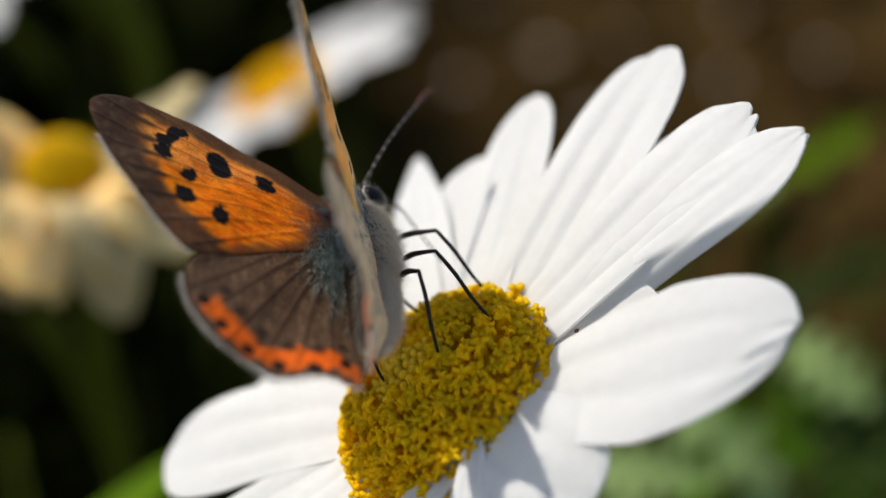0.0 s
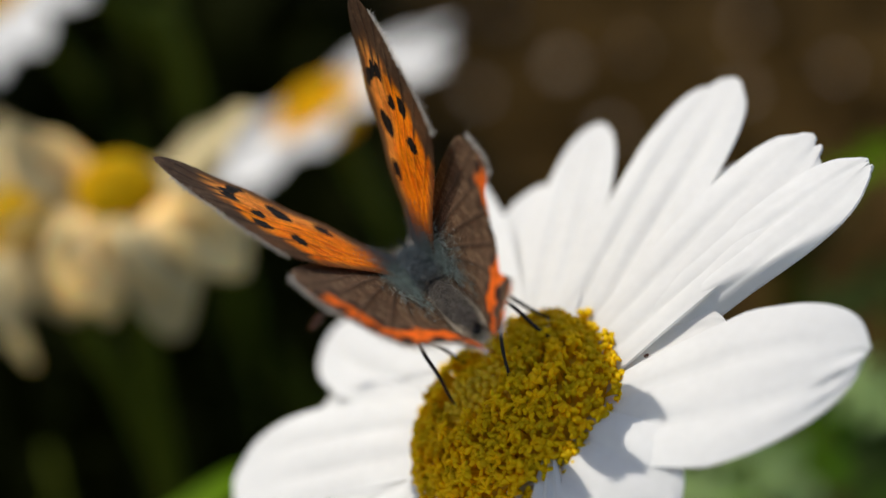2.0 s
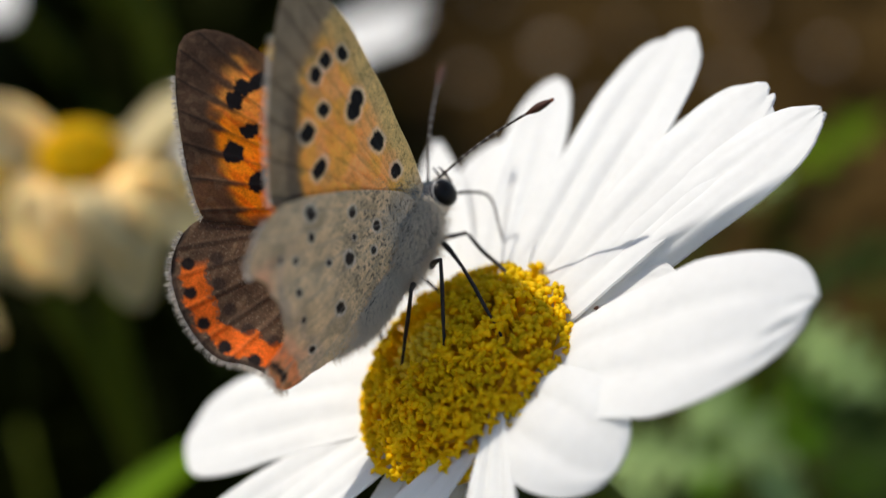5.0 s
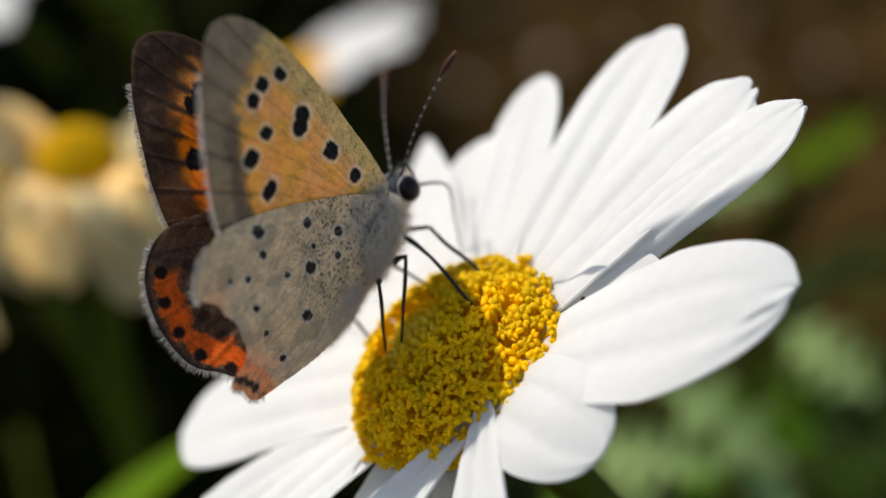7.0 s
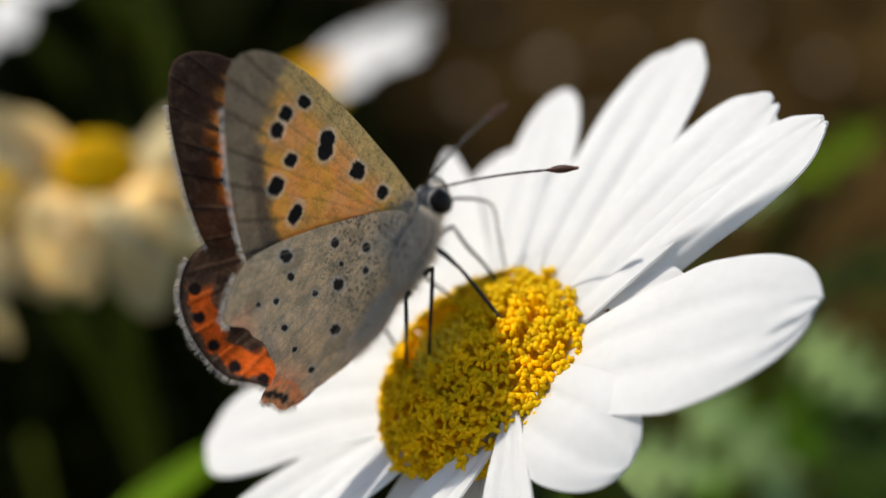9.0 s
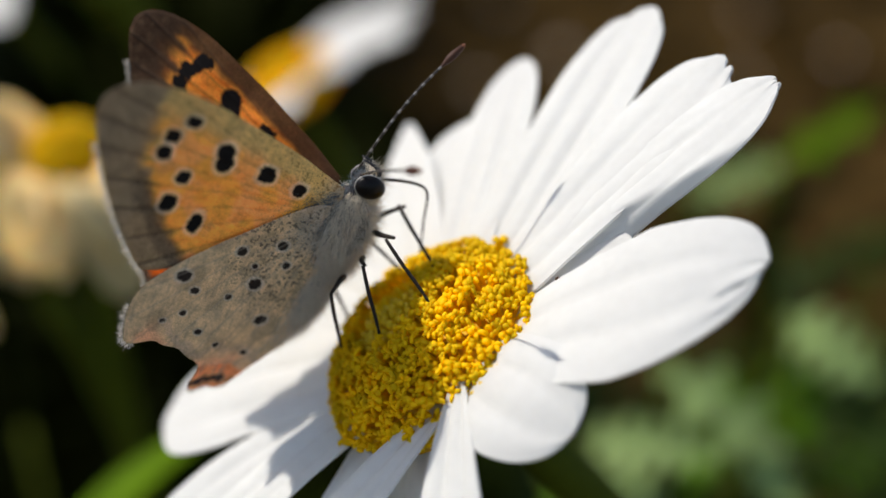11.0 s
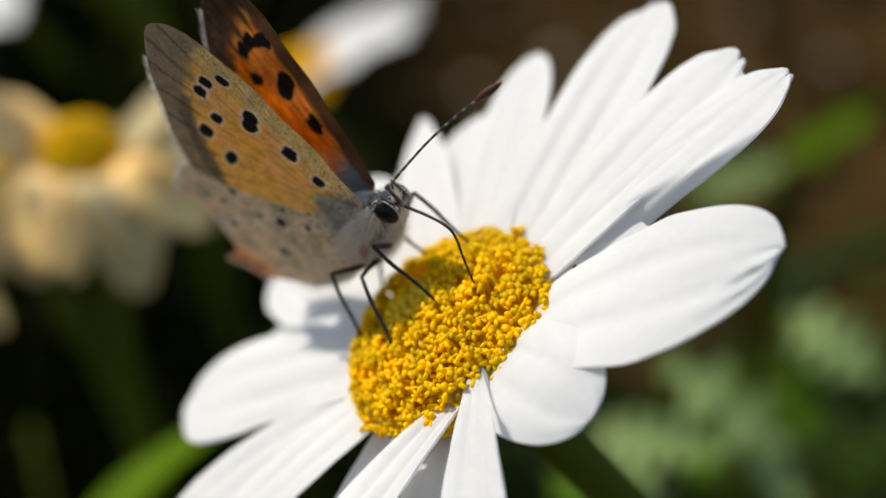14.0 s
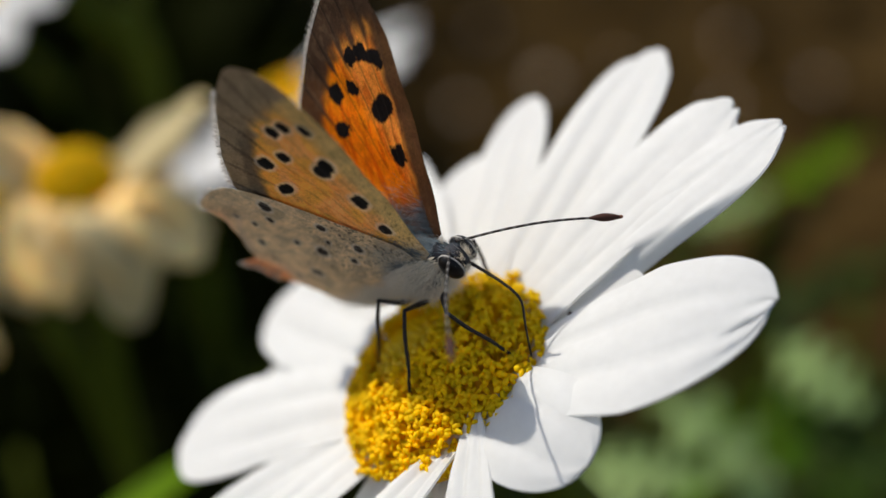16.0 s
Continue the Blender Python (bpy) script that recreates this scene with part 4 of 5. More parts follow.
def leaf_mesh(name, length, width, bend, mat, seed, lobes=0):
    """A blade with a midrib fold, bent along its length (mm), along +x."""
    verts, faces = [], []
    nl, nw = (40 if lobes else 14), 4
    for th in (0, -0.25):
        for i in range(nl + 1):
            s = i / nl
            w = width * math.sin(math.pi * min(1, 0.06 + s * 0.94)) ** 0.7
            if lobes:
                w *= 0.68 + 0.45 * math.cos(2 * math.pi * lobes * s + seed)
            for j in range(nw + 1):
                q = 2 * j / nw - 1
                verts.append((length * s * MM, q * w / 2 * MM, (bend * s * s + 0.12 * abs(q) * w + th + 0.4 * noise.noise(Vector((s * 4, q, seed)))) * MM))
    a, lay = nw + 1, (nl + 1) * (nw + 1)
    for i in range(nl):
        for j in range(nw):
            q = (i * a + j, i * a + j + 1, (i + 1) * a + j + 1, (i + 1) * a + j)
            faces.append(q[::-1])
            faces.append(tuple(k + lay for k in q))
    return mesh_of(name, verts, faces, mat)


def feathery_plant(foot, top, label, mat, seed, leaves=9, size=16):
    """A leafy shoot: a stem with deeply cut leaves, each a rib with narrow lobes."""
    rng = np.random.default_rng(seed)
    ob = thing("daisy_shoot", Matrix.Translation(Vector(foot) * MM), label, "plant", "leafy shoots")
    tip = (Vector(top) - Vector(foot)) * MM
    line = smooth_line([(0, 0, 0), tip * 0.5 + Vector((rng.normal(0, 3), rng.normal(0, 3), 0)) * MM, tip], 12)
    v, f = tube(line, [(1.5 - 0.07 * i) * MM for i in range(12)], 7)
    # shoots in the shade-dark leaf colour get it on their stems too
    part("stem", mesh_of("stem", v, f, M_SHADED_LEAF if mat is M_SHADED_LEAF else M_STEM), ob)
    for k in range(leaves):
        s = 1 - 0.6 * (k / leaves) ** 1.2
        p = line[min(11, int(s * 11))]
        pieces = []
        ln = size * rng.uniform(0.8, 1.2)
        rib = smooth_line([(0, 0, 0), (ln * 0.5, 0, 2.5), (ln, 0, 1.0)], 8)
        pieces.append(tube([q * MM for q in rib], [0.55 * MM * (1 - 0.08 * i) for i in range(8)], 5, 0.6))
        for i in range(2, 8):
            for sd in (1, -1):
                ll = ln * 0.36 * math.sin(math.pi * (0.2 + 0.75 * i / 8)) * rng.uniform(0.8, 1.2)
                d = np.array((0.75, sd * 0.65, 0.2 * rng.normal()))
                a = rib[i]
                pieces.append(tube([a * MM, (a + d * ll * 0.5) * MM, (a + d * ll) * MM], [0.5 * MM, 0.95 * MM, 0.25 * MM], 5, 0.35))
                for s2 in (1, -1):
                    d2 = d + np.array((0.25, s2 * 0.7, 0.1))
                    b = a + d * ll * 0.55
                    pieces.append(tube([b * MM, (b + d2 * ll * 0.4) * MM], [0.6 * MM, 0.25 * MM], 5, 0.35))
        v, f = joined(pieces)
        me = mesh_of("leaf", v, f, mat)
        part("leaf", me, ob, at=Matrix.Translation(Vector(p)) @ pose(0, 0, 0, rng.normal(0, 25), rng.uniform(-55, 25), k * 137.5 + rng.normal(0, 15)))
    return ob


def blade(place, rz, ry, length, width, bend, label, mat, seed, rx=0):
    """A long leaf rising from the soil on a stalk."""
    ob = thing("leaf", pose(place[0] * MM, place[1] * MM, place[2] * MM), label, "leaf", "blades")
    part("blade", leaf_mesh("blade", length, width, bend, mat, seed), ob, at=pose(0, 0, 0, rx, ry, rz))
    line = stem_line((0, 0, 0), (-math.cos(radians(rz)) * 0.4, -math.sin(radians(rz)) * 0.4, -0.8), (-0.01, 0.012, -place[2] * MM - 0.01), 10)
    v, f = tube(line, [0.9 * MM] * 10, 6)
    part("stalk", mesh_of("stalk", v, f, M_STEM), ob)
    return ob


CREAM = [(174, 8, 6.4, 1, 14), (203, 9, 4.6, 0, 10), (7, 13, 7.4, 8, -1), (20, 11, 5.0, 3, 0), (251, 7, 6.6, 2, 15), (289, 9, 4.8, -1, 8), (309, 11, 8, 1, 8), (342, 10, 5.6, 2, 6), (226, 7, 5.0, 2, 12),
         (60, 10, 5, -1, 5), (100, 9, 5, 0, 8), (140, 9, 5, -1, 9),
         (352, 12, 7, 3, 9), (330, 12, 8, 1, 12), (300, 10, 7, 0, 13), (265, 9, 7, -1, 10), (188, 9, 7, 7, 0), (160, 10, 6, 5, 1)]
CREAM = [(az, ln, wd, lift, dr * (0.45 + 0.35 * (i * 7 % 5) / 4)) for i, (az, ln, wd, lift, dr) in enumerate(CREAM)]
back_daisy(facing((-34.6, 51.0, 286.5), (0.0, -0.15, 1.0)), "fading daisy with cream drooping petals and ochre disc", CREAM, M_CREAM, 3.4, (-0.035, 0.075, -0.01), seed=101)
back_daisy(facing((-47.0, 60.0, 278.5), (-0.3, -0.2, 0.9)), "withered cream daisy with drooping petals", CREAM[::2], M_CREAM, 3.4, (-0.06, 0.09, -0.01), seed=131)
FLAT = [(k * 360 / 16 + (k * 37 % 7) - 3, 21 + (k * 13 % 5) * 0.5, 6.2, 0.5 + (k % 3) * 0.6, 0.3) for k in range(16)]
back_daisy(facing((-20.7, 102.0, 272.3), (-0.5, 0.13, 0.84)), "open white daisy with a yellow disc, out of focus", FLAT, M_PETAL, 6.2, (0.02, 0.14, -0.01), seed=151)
back_daisy(facing((-66.5, 122.0, 282.0), (-0.46, -0.30, 0.82)), "open white daisy at the edge of the bed", FLAT, M_PETAL, 6.2, (-0.06, 0.16, -0.01), seed=181)

# leafy shoots
for i, (x, y, z) in enumerate([(34, 72, 240), (44, 80, 236), (24, 70, 232), (56, 84, 244), (40, 94, 236), (58, 100, 246), (30, 102, 222), (66, 88, 234), (18, 90, 218), (70, 106, 240)]):
    feathery_plant((x + 6, y + 16, -8), (x, y, z), "leafy green daisy shoot with finely cut leaves", M_LEAF, 300 + i, 10, 24)
# shoots on the left, their shade put into the leaf colour
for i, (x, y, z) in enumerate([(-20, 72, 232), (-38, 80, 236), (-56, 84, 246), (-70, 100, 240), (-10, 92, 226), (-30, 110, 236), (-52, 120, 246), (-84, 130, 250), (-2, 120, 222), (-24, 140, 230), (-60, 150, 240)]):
    feathery_plant((x - 4, y + 14, -8), (x, y, z), "leafy shoot deep among the stems, coloured dark for shade", M_SHADED_LEAF, 330 + i, 8, 18)


def shrub(place, size, height, label, seed, count=900):
    """An added shrub: trunk, limbs and a crown of many small leaves."""
    rng = np.random.default_rng(seed)
    ob = thing("shrub", Matrix.Translation(place), label, "shrub", "shrubs beside the bed")
    v, f = joined([tube(smooth_line([(0, 0, -0.02), (0.02, 0.01, height * 0.4), (0.0, 0.03, height * 0.8)], 8), [0.018 - 0.0015 * i for i in range(8)], 8)]
                  + [tube(smooth_line([(0.01, 0.01, height * 0.25), (math.cos(a) * size * 0.4, math.sin(a) * size * 0.4, height * 0.6), (math.cos(a) * size * 0.7, math.sin(a) * size * 0.7, height * 0.8)], 6),
                          [0.009 - 0.001 * i for i in range(6)], 6) for a in (0.3, 1.5, 2.6, 3.8, 5.1)])
    part("trunk", mesh_of("trunk", v, f, M_STEM), ob)
    verts, faces = [], []
    for _ in range(count):
        while True:
            q = rng.uniform(-1, 1, 3)
            if 0.25 < np.linalg.norm(q) < 1:
                break
        c = np.array((q[0] * size, q[1] * size, height * 0.52 + q[2] * height * 0.48))
        d, s = rng.normal(size=3), rng.normal(size=3)
        d /= np.linalg.norm(d)
        s = np.cross(d, s)
        s /= np.linalg.norm(s)
        ln, w, o = rng.uniform(0.05, 0.09), rng.uniform(0.018, 0.03), len(verts)
        nn = np.cross(d, s) * 0.006
        verts += [c, c + d * ln * 0.5 + s * w, c + d * ln, c + d * ln * 0.5 - s * w, c + d * ln * 0.5 - nn]
        faces += [(o, o + 1, o + 4), (o + 1, o + 2, o + 4), (o + 2, o + 3, o + 4), (o + 3, o, o + 4)]
    part("crown", mesh_of("crown", verts, faces, M_SHADED_LEAF), ob, "dense leaves in a green darkened for shade")
    return ob


# tall shrubs out of view, added to cast shade over the left
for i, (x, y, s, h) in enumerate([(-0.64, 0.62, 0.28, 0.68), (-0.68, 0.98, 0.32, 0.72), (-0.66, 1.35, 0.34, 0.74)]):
    shrub((x, y, 0), s, h, "dense unseen shrub added to shade the bed", 700 + i, 1500)
# low bushes added as a dark backdrop where the bed lies in shade
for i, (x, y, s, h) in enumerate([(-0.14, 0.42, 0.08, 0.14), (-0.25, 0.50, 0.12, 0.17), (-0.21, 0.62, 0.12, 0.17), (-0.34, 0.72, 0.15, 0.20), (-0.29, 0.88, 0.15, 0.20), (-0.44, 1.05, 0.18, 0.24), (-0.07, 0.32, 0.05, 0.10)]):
    shrub((x, y, 0), s, h, "low bush behind the daisies, added as a dark backdrop for shade", 720 + i, 900)
# long blades
blade((-36.0, 28.0, 257.0), 38, -38, 20, 4.6, -5, "bright green leaf blade curving over", M_BRIGHT_LEAF, 1)
# most surfaces below carry sheen, sunlight or shade in their colour
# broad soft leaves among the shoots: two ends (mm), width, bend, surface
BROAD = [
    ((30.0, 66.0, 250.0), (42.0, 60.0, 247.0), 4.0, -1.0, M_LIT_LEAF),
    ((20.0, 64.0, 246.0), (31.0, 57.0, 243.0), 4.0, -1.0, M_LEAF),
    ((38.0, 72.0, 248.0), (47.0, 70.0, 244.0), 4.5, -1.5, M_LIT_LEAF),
    ((23.4, 61.0, 256.2), (36.0, 53.0, 249.9), 6.5, -2.5, M_PALE_SHEEN_LEAF),
    ((39.6, 72.2, 255.2), (48.9, 65.3, 251.1), 6.5, -2.0, M_PALE_SHEEN_LEAF),
    ((14.5, 53.9, 252.0), (27.4, 50.0, 253.0), 5.0, -2.0, M_PALE_SHEEN_LEAF),
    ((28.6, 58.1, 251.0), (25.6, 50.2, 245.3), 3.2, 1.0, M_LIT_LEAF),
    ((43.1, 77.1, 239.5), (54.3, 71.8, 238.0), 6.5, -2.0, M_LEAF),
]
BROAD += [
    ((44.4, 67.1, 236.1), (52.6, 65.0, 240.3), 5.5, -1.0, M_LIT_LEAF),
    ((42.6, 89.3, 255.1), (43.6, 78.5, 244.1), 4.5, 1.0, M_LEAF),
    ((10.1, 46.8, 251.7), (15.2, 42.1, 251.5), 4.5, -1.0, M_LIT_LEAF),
    ((32.7, 58.2, 247.0), (37.9, 51.6, 243.3), 4.0, -1.0, M_PALE_SHEEN_LEAF),
    ((17.4, 56.1, 247.7), (22.3, 49.9, 244.8), 4.0, -1.0, M_PALE_SHEEN_LEAF),
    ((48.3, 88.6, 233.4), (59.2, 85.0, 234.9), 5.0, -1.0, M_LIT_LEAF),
    ((34.6, 114.8, 249.4), (47.4, 113.5, 255.0), 5.0, 1.0, M_PALE_SHEEN_LEAF),
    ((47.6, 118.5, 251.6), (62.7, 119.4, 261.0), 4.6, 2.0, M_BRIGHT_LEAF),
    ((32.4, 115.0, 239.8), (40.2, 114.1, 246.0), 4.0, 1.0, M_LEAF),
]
clump = thing("leaf_clump", pose(0.042, 0.085, -0.008), "clump of broad soft green leaves, out of focus", "plant")
roots = []
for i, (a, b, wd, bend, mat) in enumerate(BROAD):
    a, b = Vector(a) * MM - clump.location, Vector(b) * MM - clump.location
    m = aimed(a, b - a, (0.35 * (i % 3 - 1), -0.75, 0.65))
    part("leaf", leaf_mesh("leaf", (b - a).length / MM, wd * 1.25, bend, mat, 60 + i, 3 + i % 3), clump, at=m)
    roots.append(tube(smooth_line([a, a * 0.6 + Vector((0, 0.012, 0.03)), (0.002 * math.cos(i), 0.002 * math.sin(i), 0)], 12), [0.7 * MM] * 12, 6))
v, f = joined(roots)
part("stalk", mesh_of("stalk", v, f, M_STEM), clump)
# narrow blades, also in the green darkened to stand for shade
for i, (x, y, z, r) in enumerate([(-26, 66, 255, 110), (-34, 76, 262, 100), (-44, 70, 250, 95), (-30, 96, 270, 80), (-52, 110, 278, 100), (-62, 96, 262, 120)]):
    blade((x, y, z - 40), r, -72, 46, 3.2, -6, "narrow green blade among the stems, darkened for shade", M_SHADED_LEAF, 10 + i)


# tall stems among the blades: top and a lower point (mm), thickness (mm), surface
# the darker of the two surfaces has shade put into its colour
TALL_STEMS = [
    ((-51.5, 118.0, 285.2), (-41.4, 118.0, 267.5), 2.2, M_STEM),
    ((-42.2, 88.0, 255.3), (-34.5, 88.0, 232.7), 1.7, M_SHADED_LEAF),
    ((-55.7, 96.0, 249.9), (-59.9, 96.0, 212.8), 2.2, M_SHADED_LEAF),
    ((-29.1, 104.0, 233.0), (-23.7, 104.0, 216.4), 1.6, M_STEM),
    ((44.0, 95.0, 261.3), (41.5, 95.0, 244.9), 1.3, M_SHADED_LEAF),
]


def tall_stem(top, low, r, mat, seed):
    """A bare stem that leans through the bed and runs down to the soil."""
    a, b = Vector(top) * MM, Vector(low) * MM
    foot = b + (b - a) * ((b.z + 0.01) / max(1e-6, a.z - b.z)) * 0.25
    foot.z = -0.01
    ob = thing("stem", Matrix.Translation(foot), "leaning green stem among the leaves", "stem", "tall stems")
    bend = Vector((0.0015 * math.sin(seed), 0, 0))
    line = smooth_line([a - foot, (a + b) * 0.5 + bend - foot, b - foot, (b - foot) * 0.45 - bend, Vector((0, 0, 0))], 20)
    v, f = tube(line, [r * (0.8 + 0.02 * i) * MM for i in range(20)], 8)
    part("stalk", mesh_of("stalk", v, f, mat), ob)
    for k, at in enumerate((5, 9)):
        part("leaf", leaf_mesh("leaf", 14 + 3 * k, 2.4, -4, mat, seed * 3 + k), ob, at=Matrix.Translation(Vector(line[at])) @ pose(0, 0, 0, 0, -50, 70 + 160 * k + 40 * seed))
    return ob


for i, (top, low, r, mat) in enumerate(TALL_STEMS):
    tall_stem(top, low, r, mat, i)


# pale pebbles added on the soil to make its soft bright discs
def pebble(x, y, r, seed):
    rng = np.random.default_rng(seed)
    v, f = ellipsoid((0, 0, 0), (r, r * 0.85, r * 0.6), 14, 9)
    v = [Vector(q) * (1 + 0.12 * noise.noise(Vector(q) * (1.4 / r) + Vector((seed, 0, 0)))) for q in v]
    ob = new("pebble", mesh_of("pebble", v, f, M_PEBBLE))
    ob.matrix_basis = pose(x, y, r * 0.35, 0, 0, rng.uniform(0, 360))
    return tagged(ob, "pale rounded pebble added on the brown soil as a bright spot", "pebble", "pebbles on the soil")


for i, (x, y, r) in enumerate([(0.069, 0.781, 0.0062), (0.122, 0.815, 0.005), (0.012, 0.735, 0.0045), (0.180, 0.740, 0.0045), (0.205, 0.86, 0.005), (0.09, 0.68, 0.004), (0.25, 0.78, 0.004), (0.03, 0.88, 0.005)]):
    pebble(x, y, r * 1.25, 900 + i)


# ---- what moves ----
# seconds; place (mm); turn; dihedral of the right and left fore wing, right and left hind wing; sweep
BODY_ROWS = [
    (0.0, -4.60, 3.52, 307.68, -48.5, -16.0, 100.8, 55.6, 77.4, 58.0, 77.5, -6.2, -5.4),
    (0.5, -5.0, 3.45, 307.21, -31.96, -0.08, 111.96, 72.59, 62.01, 70.17, 62.3, -5.37, -4.59),
    (1.0, -5.77, 4.61, 306.24, -32.29, 2.6, 117.83, 66.31, 61.91, 60.48, 61.2, -5.22, -3.52),
    (1.5, -5.13, 3.9, 306.45, -28.15, 10.01, 117.5, 70.86, 62.1, 63.82, 59.0, -5.03, -3.9),
    (2.0, -5.32, 3.77, 307.06, -28.32, 3.64, 113.78, 70.19, 60.02, 64.02, 58.1, -4.63, -2.6),
    (2.5, -5.52, 3.53, 306.56, -32.4, 3.8, 115.4, 67.3, 62.4, 61.6, 59.7, -4.6, -2.9),
    (3.0, -5.42, 3.67, 306.3, -29.49, 6.61, 113.29, 68.7, 57.56, 65.06, 54.7, -4.51, -3.04),
    (3.5, -4.9, 4.17, 306.37, -34.32, -1.34, 102.36, 65.09, 59.09, 60.58, 58.9, -5.14, -2.94),
    (4.0, -4.05, 2.40, 307.90, -27.2, -23.7, 86.2, 74.7, 50.0, 71.5, 43.5, -7.5, -9.9),
    (4.5, -3.63, 3.29, 307.22, -32.0, -30.6, 60.3, 70.2, 68.1, 66.1, 68.1, -1.7, -3.1),
    (6.8, -5.12, 3.28, 306.57, -23.8, -39.8, 57.2, 81.3, 69.6, 79.1, 69.6, 0.3, -1.1),
    (7.0, -5.16, 2.83, 306.85, -19.9, -39.6, 57.4, 86.0, 65.0, 84.8, 70.3, 2.0, -0.7),
    (7.5, -5.35, 2.77, 306.79, -23.5, -40.0, 61.4, 86.0, 64.2, 84.1, 64.2, 3.2, -0.6),
    (8.0, -5.47, 3.04, 306.48, -30.0, -42.1, 61.0, 79.2, 67.6, 77.0, 62.9, 1.5, -1.8),
    (8.5, -4.82, 3.03, 306.88, -33.4, -32.9, 57.7, 75.9, 73.5, 73.7, 73.5, 4.8, 1.6),
    (9.0, -4.96, 3.36, 306.58, -23.7, -43.8, 50.9, 79.4, 72.8, 76.6, 70.2, 3.4, 0.6),
    (9.5, -5.12, 3.29, 306.54, -22.8, -46.4, 49.8, 80.1, 80.1, 77.4, 80.1, 2.7, 0.0),
    (9.7, -5.19, 3.54, 306.22, -30.3, -51.6, 48.1, 70.8, 67.6, 68.0, 66.2, -0.7, -2.8),
    (11.8, -5.77, 1.40, 306.51, 30.1, -58.9, -32.9, 78.5, 57.1, 82.6, 57.1, -4.5, -0.3),
    (12.0, -5.69, 1.59, 306.27, 30.4, -52.6, -45.1, 87.8, 78.9, 91.2, 78.9, -0.6, -5.7),
    (12.5, -5.49, 2.20, 306.07, 31.7, -50.6, -48.0, 84.9, 65.7, 87.8, 65.7, -0.5, -2.6),
    (13.0, -5.41, 2.45, 305.83, 32.1, -49.4, -52.5, 89.3, 78.5, 92.0, 78.5, -1.9, -4.5),
    (13.5, -5.19, 2.69, 305.82, 28.9, -47.8, -49.6, 88.4, 78.6, 91.1, 78.6, -1.0, -3.6),
    (14.0, -5.27, 2.56, 305.96, 27.7, -50.9, -49.6, 90.0, 76.4, 92.8, 76.4, -2.3, -5.5),
    (14.5, -4.12, 1.57, 307.73, 7.4, -51.0, -26.7, 81.5, 79.7, 88.8, 79.7, -0.1, -0.3),
    (15.0, -1.84, 1.32, 308.25, 7.6, -42.7, -20.1, 84.5, 74.4, 90.2, 74.4, -1.8, -2.9),
    (15.5, -2.05, 0.96, 307.93, 15.3, -41.1, -27.1, 82.7, 75.8, 87.0, 75.8, -2.3, -2.0),
    (16.0, -2.07, 0.33, 307.51, 26.6, -36.9, -45.3, 84.3, 65.8, 83.0, 65.8, -4.5, -6.7),
]
# feet on the disc, in the flower's space (mm): (seconds, x, y)
FEET = {}
FEET["RF"] = [(0, 4.2, 4.0), (4.0, 4.2, 4.0), (4.5, 3.6, -1.4), (9.7, 3.55, -1.25), (11.8, 1.3, -0.85), (14.0, 1.3, -0.9), (14.5, 1.4, -0.9), (15.0, 4.2, -1.5), (15.5, 4.0, -1.0), (16.0, 4.9, -2.6)]
FEET["RM"] = [(0, 4.4, 1.15), (4.0, 4.3, 1.15), (4.5, 1.15, -1.0), (6.8, -1.6, 0.6), (9.7, -1.5, 0.4), (11.8, -2.15, -2.3), (14.0, -2.15, -2.3), (14.5, 0.3, -1.8), (15.5, 0.35, -1.2), (16.0, -1.1, -2.75)]
FEET["RH"] = [(0, 1.5, -0.6), (4.0, 1.2, -0.4), (4.5, -2.3, 0.55), (9.7, -3.6, 1.6), (11.8, -4.8, 1.2), (14.0, -4.6, 0.8), (14.5, -3.6, 2.4), (15.0, -2.6, 1.0), (16.0, -2.8, 1.25)]
FEET["LF"] = [(0, 0.5, 4.6), (4.0, 1.0, 5.0), (4.5, 4.6, 2.6), (7.0, 4.0, 2.4), (9.0, 3.2, 3.6), (9.7, 3.5, 2.0), (11.8, 3.6, 3.0), (14.0, 3.4, 3.2), (14.5, 3.6, 3.5), (16.0, 4.5, 3.6)]
FEET["LM"] = [(0, -1.6, 3.6), (4.0, -1.2, 4.0), (4.5, 0.6, 4.2), (9.7, 0.4, 4.3), (11.8, 0.6, 4.4), (14.0, 0.6, 4.4), (14.5, 1.6, 4.6), (16.0, 1.8, 4.2)]
FEET["LH"] = [(0, -2.0, 0.4), (4.0, -2.35, 0.6), (4.5, -4.4, 3.6), (7.0, -4.6, 4.0), (9.7, -4.5, 4.0), (11.8, -3.4, 4.4), (14.0, -3.4, 4.3), (14.5, -1.6, 4.6), (16.0, -1.2, 4.6)]
# where the feelers point, in the body's space
FEELER_ROWS = {}
FEELER_ROWS["right"] = [(0, 0.64, -0.36, -0.3), (3.5, 0.69, -0.69, -0.19), (4.0, 0.56, -0.79, -0.20), (4.5, 0.43, -0.9, -0.11), (6.8, 0.56, -0.64, 0.50), (7.0, 0.58, -0.62, 0.53), (7.5, 0.65, -0.58, 0.50), (8.0, 0.72, -0.62, 0.31),
    (8.5, 0.59, -0.80, 0.04), (9.0, 0.43, -0.84, -0.33), (9.5, 0.56, -0.83, -0.01), (9.7, 0.54, -0.81, 0.24), (11.8, 0.42, -0.90, -0.14), (12.0, 0.51, -0.84, -0.18),
    (12.5, 0.03, -0.41, -0.91), (13.0, 0.50, -0.80, -0.32), (13.5, 0.54, -0.83, -0.14), (14.0, 0.57, -0.82, -0.10), (14.5, 0.67, -0.68, -0.31), (15.0, 0.55, -0.51, -0.66),
    (15.5, 0.61, -0.75, -0.25), (16.0, 0.51, -0.85, -0.14)]
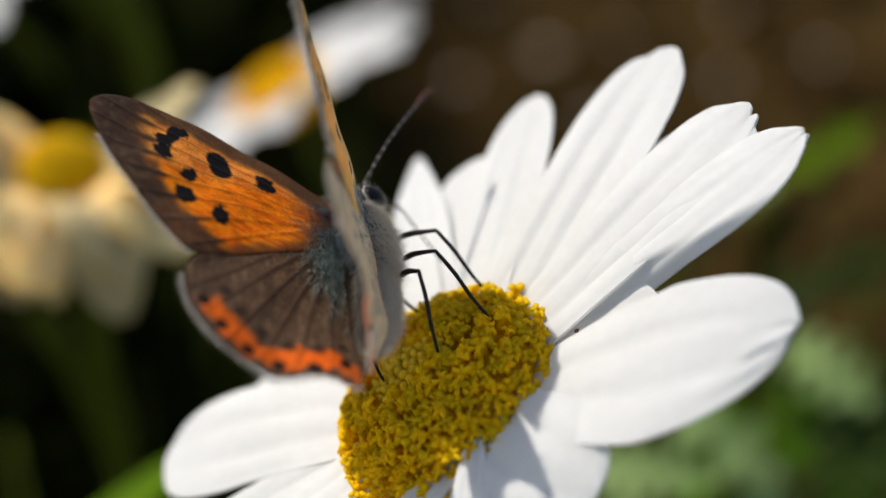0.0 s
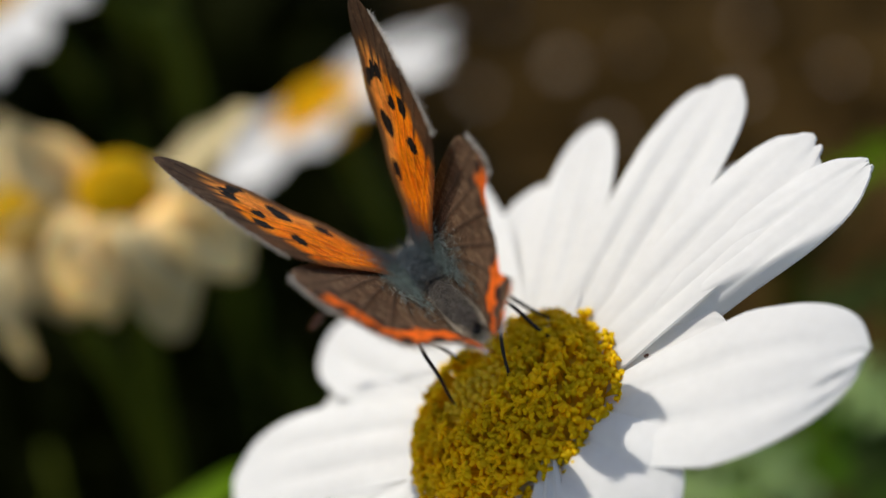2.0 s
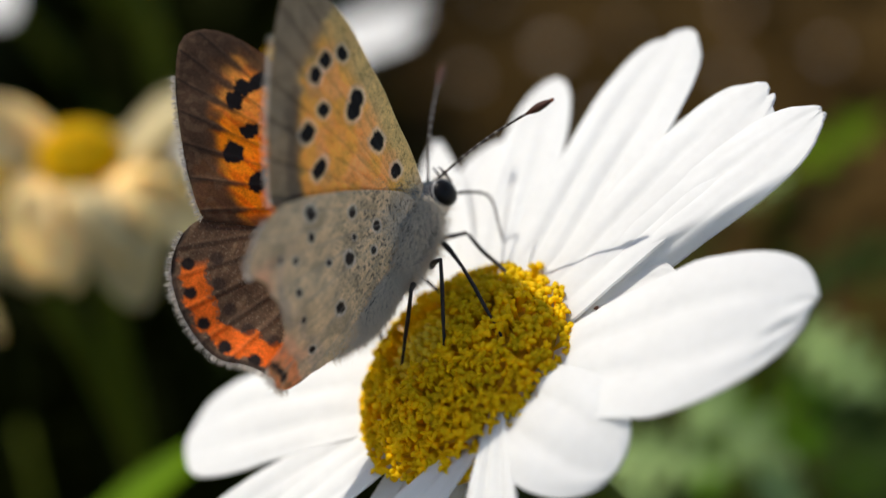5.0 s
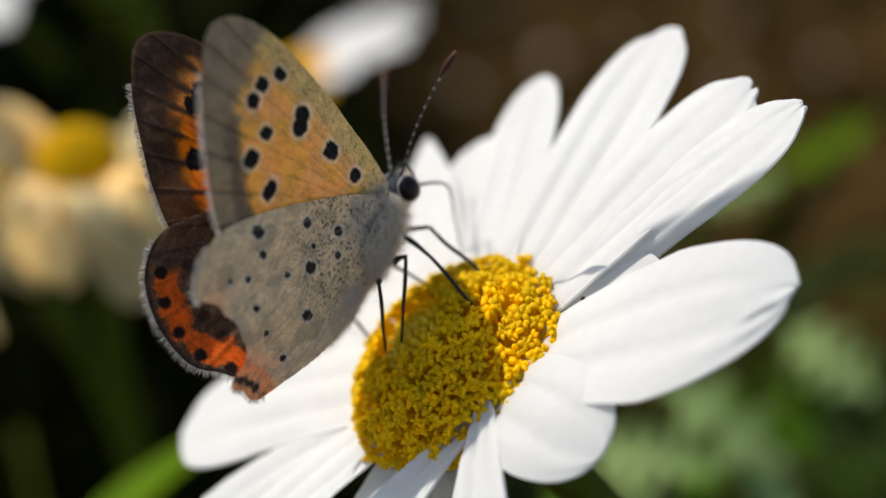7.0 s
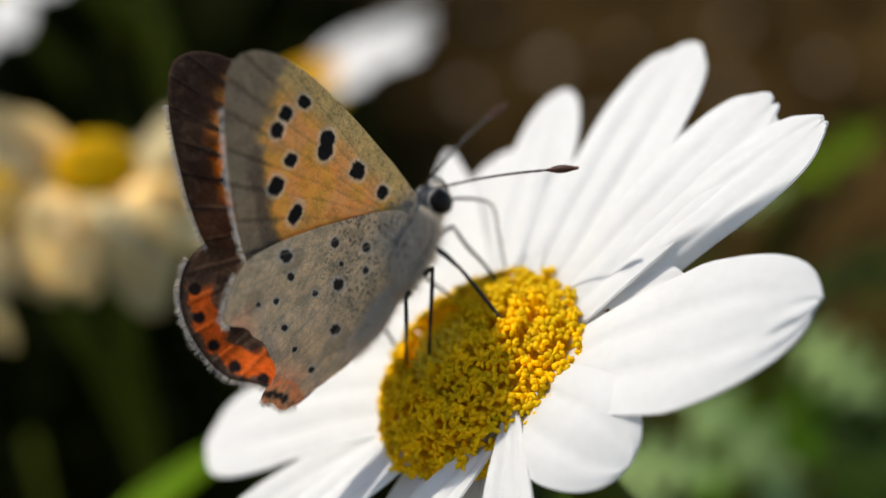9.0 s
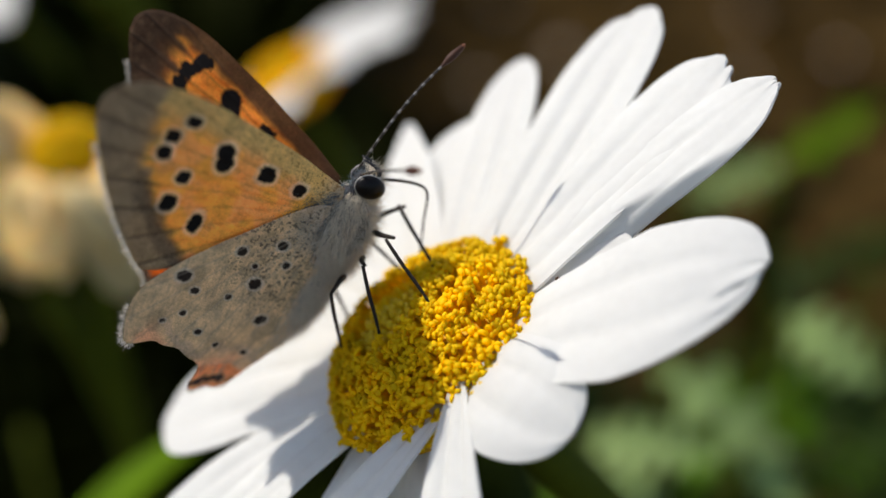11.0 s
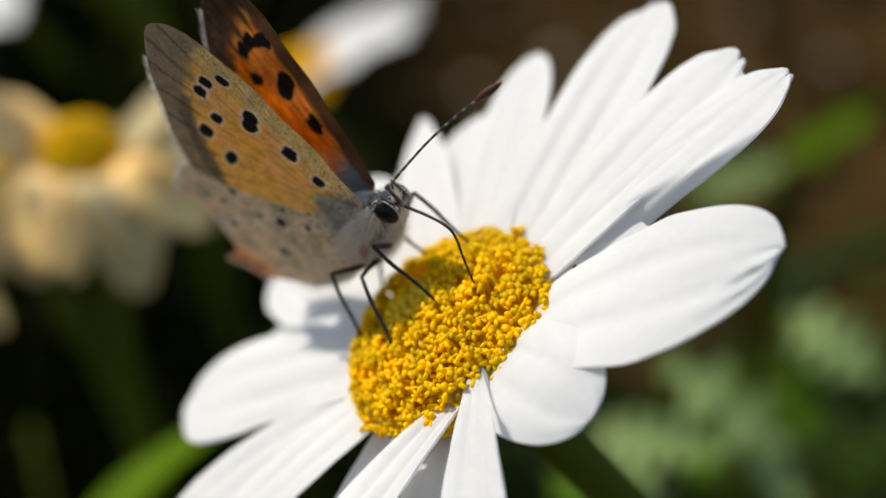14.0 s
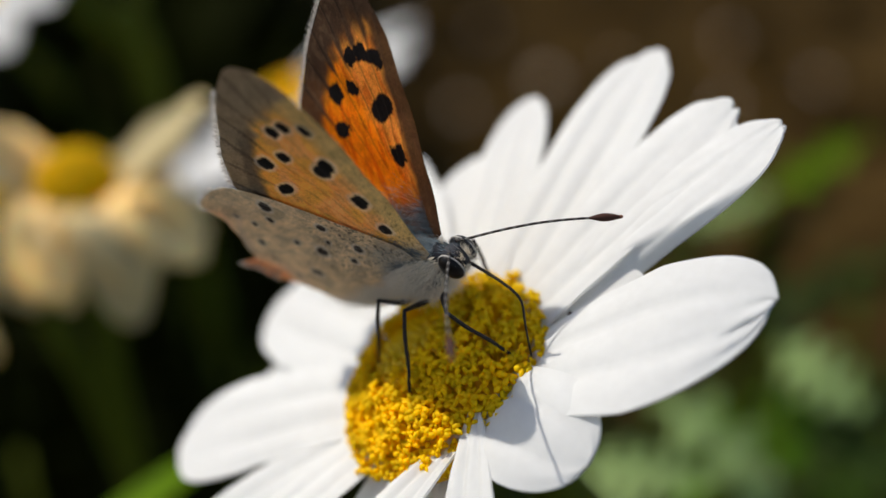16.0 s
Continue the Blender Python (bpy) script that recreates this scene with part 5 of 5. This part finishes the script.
FEELER_ROWS["left"] = [(0, 0.60, 0.6, -0.2), (1.0, 0.48, 0.76, -0.43), (2.5, 0.6, 0.7, -0.39), (4.5, 0.93, 0.36, 0.11), (6.8, 0.80, 0.6, 0.0), (7.0, 0.79, 0.61, -0.02), (7.5, 0.81, 0.58, 0.0), (8.0, 0.80, 0.59, -0.04), (8.5, 0.87, 0.47, 0.18),
    (9.0, 0.86, 0.28, -0.43), (9.5, 0.89, 0.43, -0.14), (9.7, 0.87, 0.45, -0.18), (11.8, 0.91, 0.20, -0.38), (12.0, 0.90, 0.37, -0.23), (12.5, 0.36, 0.02, -0.93), (13.0, 0.82, 0.41, -0.40), (13.5, 0.90, 0.38, -0.19),
    (14.0, 0.89, 0.42, -0.16), (14.5, 0.55, 0.81, -0.18), (15.0, 0.56, 0.75, -0.34), (15.5, 0.646, 0.648, -0.404), (16.0, 0.563, 0.564, -0.604)]


# where the proboscis touches, in the body's space (mm)
TONGUE_ROWS = [(0, 3.15, 0.65, -6.8), (4.5, 3.15, 0.65, -6.8), (6.8, 2.7, 0.68, -7.8), (7.0, 2.66, 0.68, -7.9), (8.0, 2.4, 0.9, -7.9), (9.0, 1.9, -0.2, -7.6), (9.7, 0.8, 2.2, -7.1), (11.8, -0.7, 0.3, -5.8),
               (12.0, 1.6, -1.1, -6.8), (12.5, 2.7, -1.5, -7.2), (13.0, 2.9, -1.1, -7.05), (13.5, 3.4, -1.4, -7.0), (14.0, 2.8, -1.2, -7.3), (14.5, 1.7, 2.6, -8.0), (15.0, 2.3, 0.85, -7.8),
               (15.5, 2.1, -1.1, -7.1), (16.0, 2.8, -1.2, -7.8)]


def at_time(rows, t):
    if t <= rows[0][0]:
        return np.array(rows[0][1:], float)
    for a, b in zip(rows, rows[1:]):
        if t <= b[0]:
            k = (t - a[0]) / (b[0] - a[0])
            return np.array(a[1:], float) * (1 - k) + np.array(b[1:], float) * k
    return np.array(rows[-1][1:], float)


def knee_of(hip, foot, up):
    """Knee and foot of a two-part leg that reaches from the hip for the foot."""
    d = foot - hip
    r = min(max(d.length, SHIN - THIGH + 0.2), THIGH + SHIN - 0.05)
    d = d.normalized()
    foot = hip + d * r
    a = (THIGH ** 2 - SHIN ** 2 + r * r) / (2 * r)
    h = math.sqrt(max(0.0, THIGH ** 2 - a * a))
    up = (up - d * up.dot(d)).normalized()
    return hip + d * a + up * h, foot


def motions():
    poses = [(r[0], pose(r[1] * MM, r[2] * MM, r[3] * MM, *r[4:7])) for r in BODY_ROWS]
    walk(butterfly, poses)
    hx, hy, hz = (c * MM for c in HINGE)
    for word, side, fore, hind in (("right", -1, 7, 9), ("left", 1, 8, 10)):
        walk(WINGS[word, False], [(r[0], pose(hx, side * hy, hz, side * r[fore]) @ pose(0, 0, 0, 0, 0, side * r[11])) for r in BODY_ROWS])
        walk(WINGS[word, True], [(r[0], pose(hx, side * hy, hz, side * r[hind]) @ pose(0, 0, 0, 0, 0, side * r[12])) for r in BODY_ROWS])
        walk(FEELERS[word], [(r[0], aimed((3.75 * MM, 0.4 * side * MM, -0.10 * MM), r[1:], (0, 0, 1))) for r in FEELER_ROWS[word]])
    base = Vector((3.75, 0, -1.35))
    walk(PROBOSCIS, [(r[0], aimed(base * MM, Vector(r[1:]) - base, (1.0, 0, 0.3))) for r in TONGUE_ROWS])
    for name, (thigh, shin) in LEGS.items():
        hip, side = Vector(HIPS[name]), (1 if name[0] == "L" else -1)
        rows_a, rows_b = [], []
        for t, m in poses:
            x, y = at_time(FEET[name], t)
            spot = FLOWER @ Vector((x * MM, y * MM, (dome(math.hypot(x, y)) + 0.35) * MM))
            foot = (m.inverted() @ spot) / MM
            normal = m.to_3x3().inverted() @ FLOWER.to_3x3() @ Vector((0, 0, 1))
            reach = {"F": 0.45, "M": 0.1, "H": -0.4}[name[1]]
            knee, foot = knee_of(hip, foot, Vector((reach, 0.85 * side, 0)) + normal * 0.55)
            out = Vector((0.1, side, 0.6))
            rows_a.append((t, aimed(hip * MM, knee - hip, out)))
            rows_b.append((t, aimed(knee * MM, foot - knee, out)))
        walk(thigh, rows_a)
        walk(shin, rows_b)


motions()
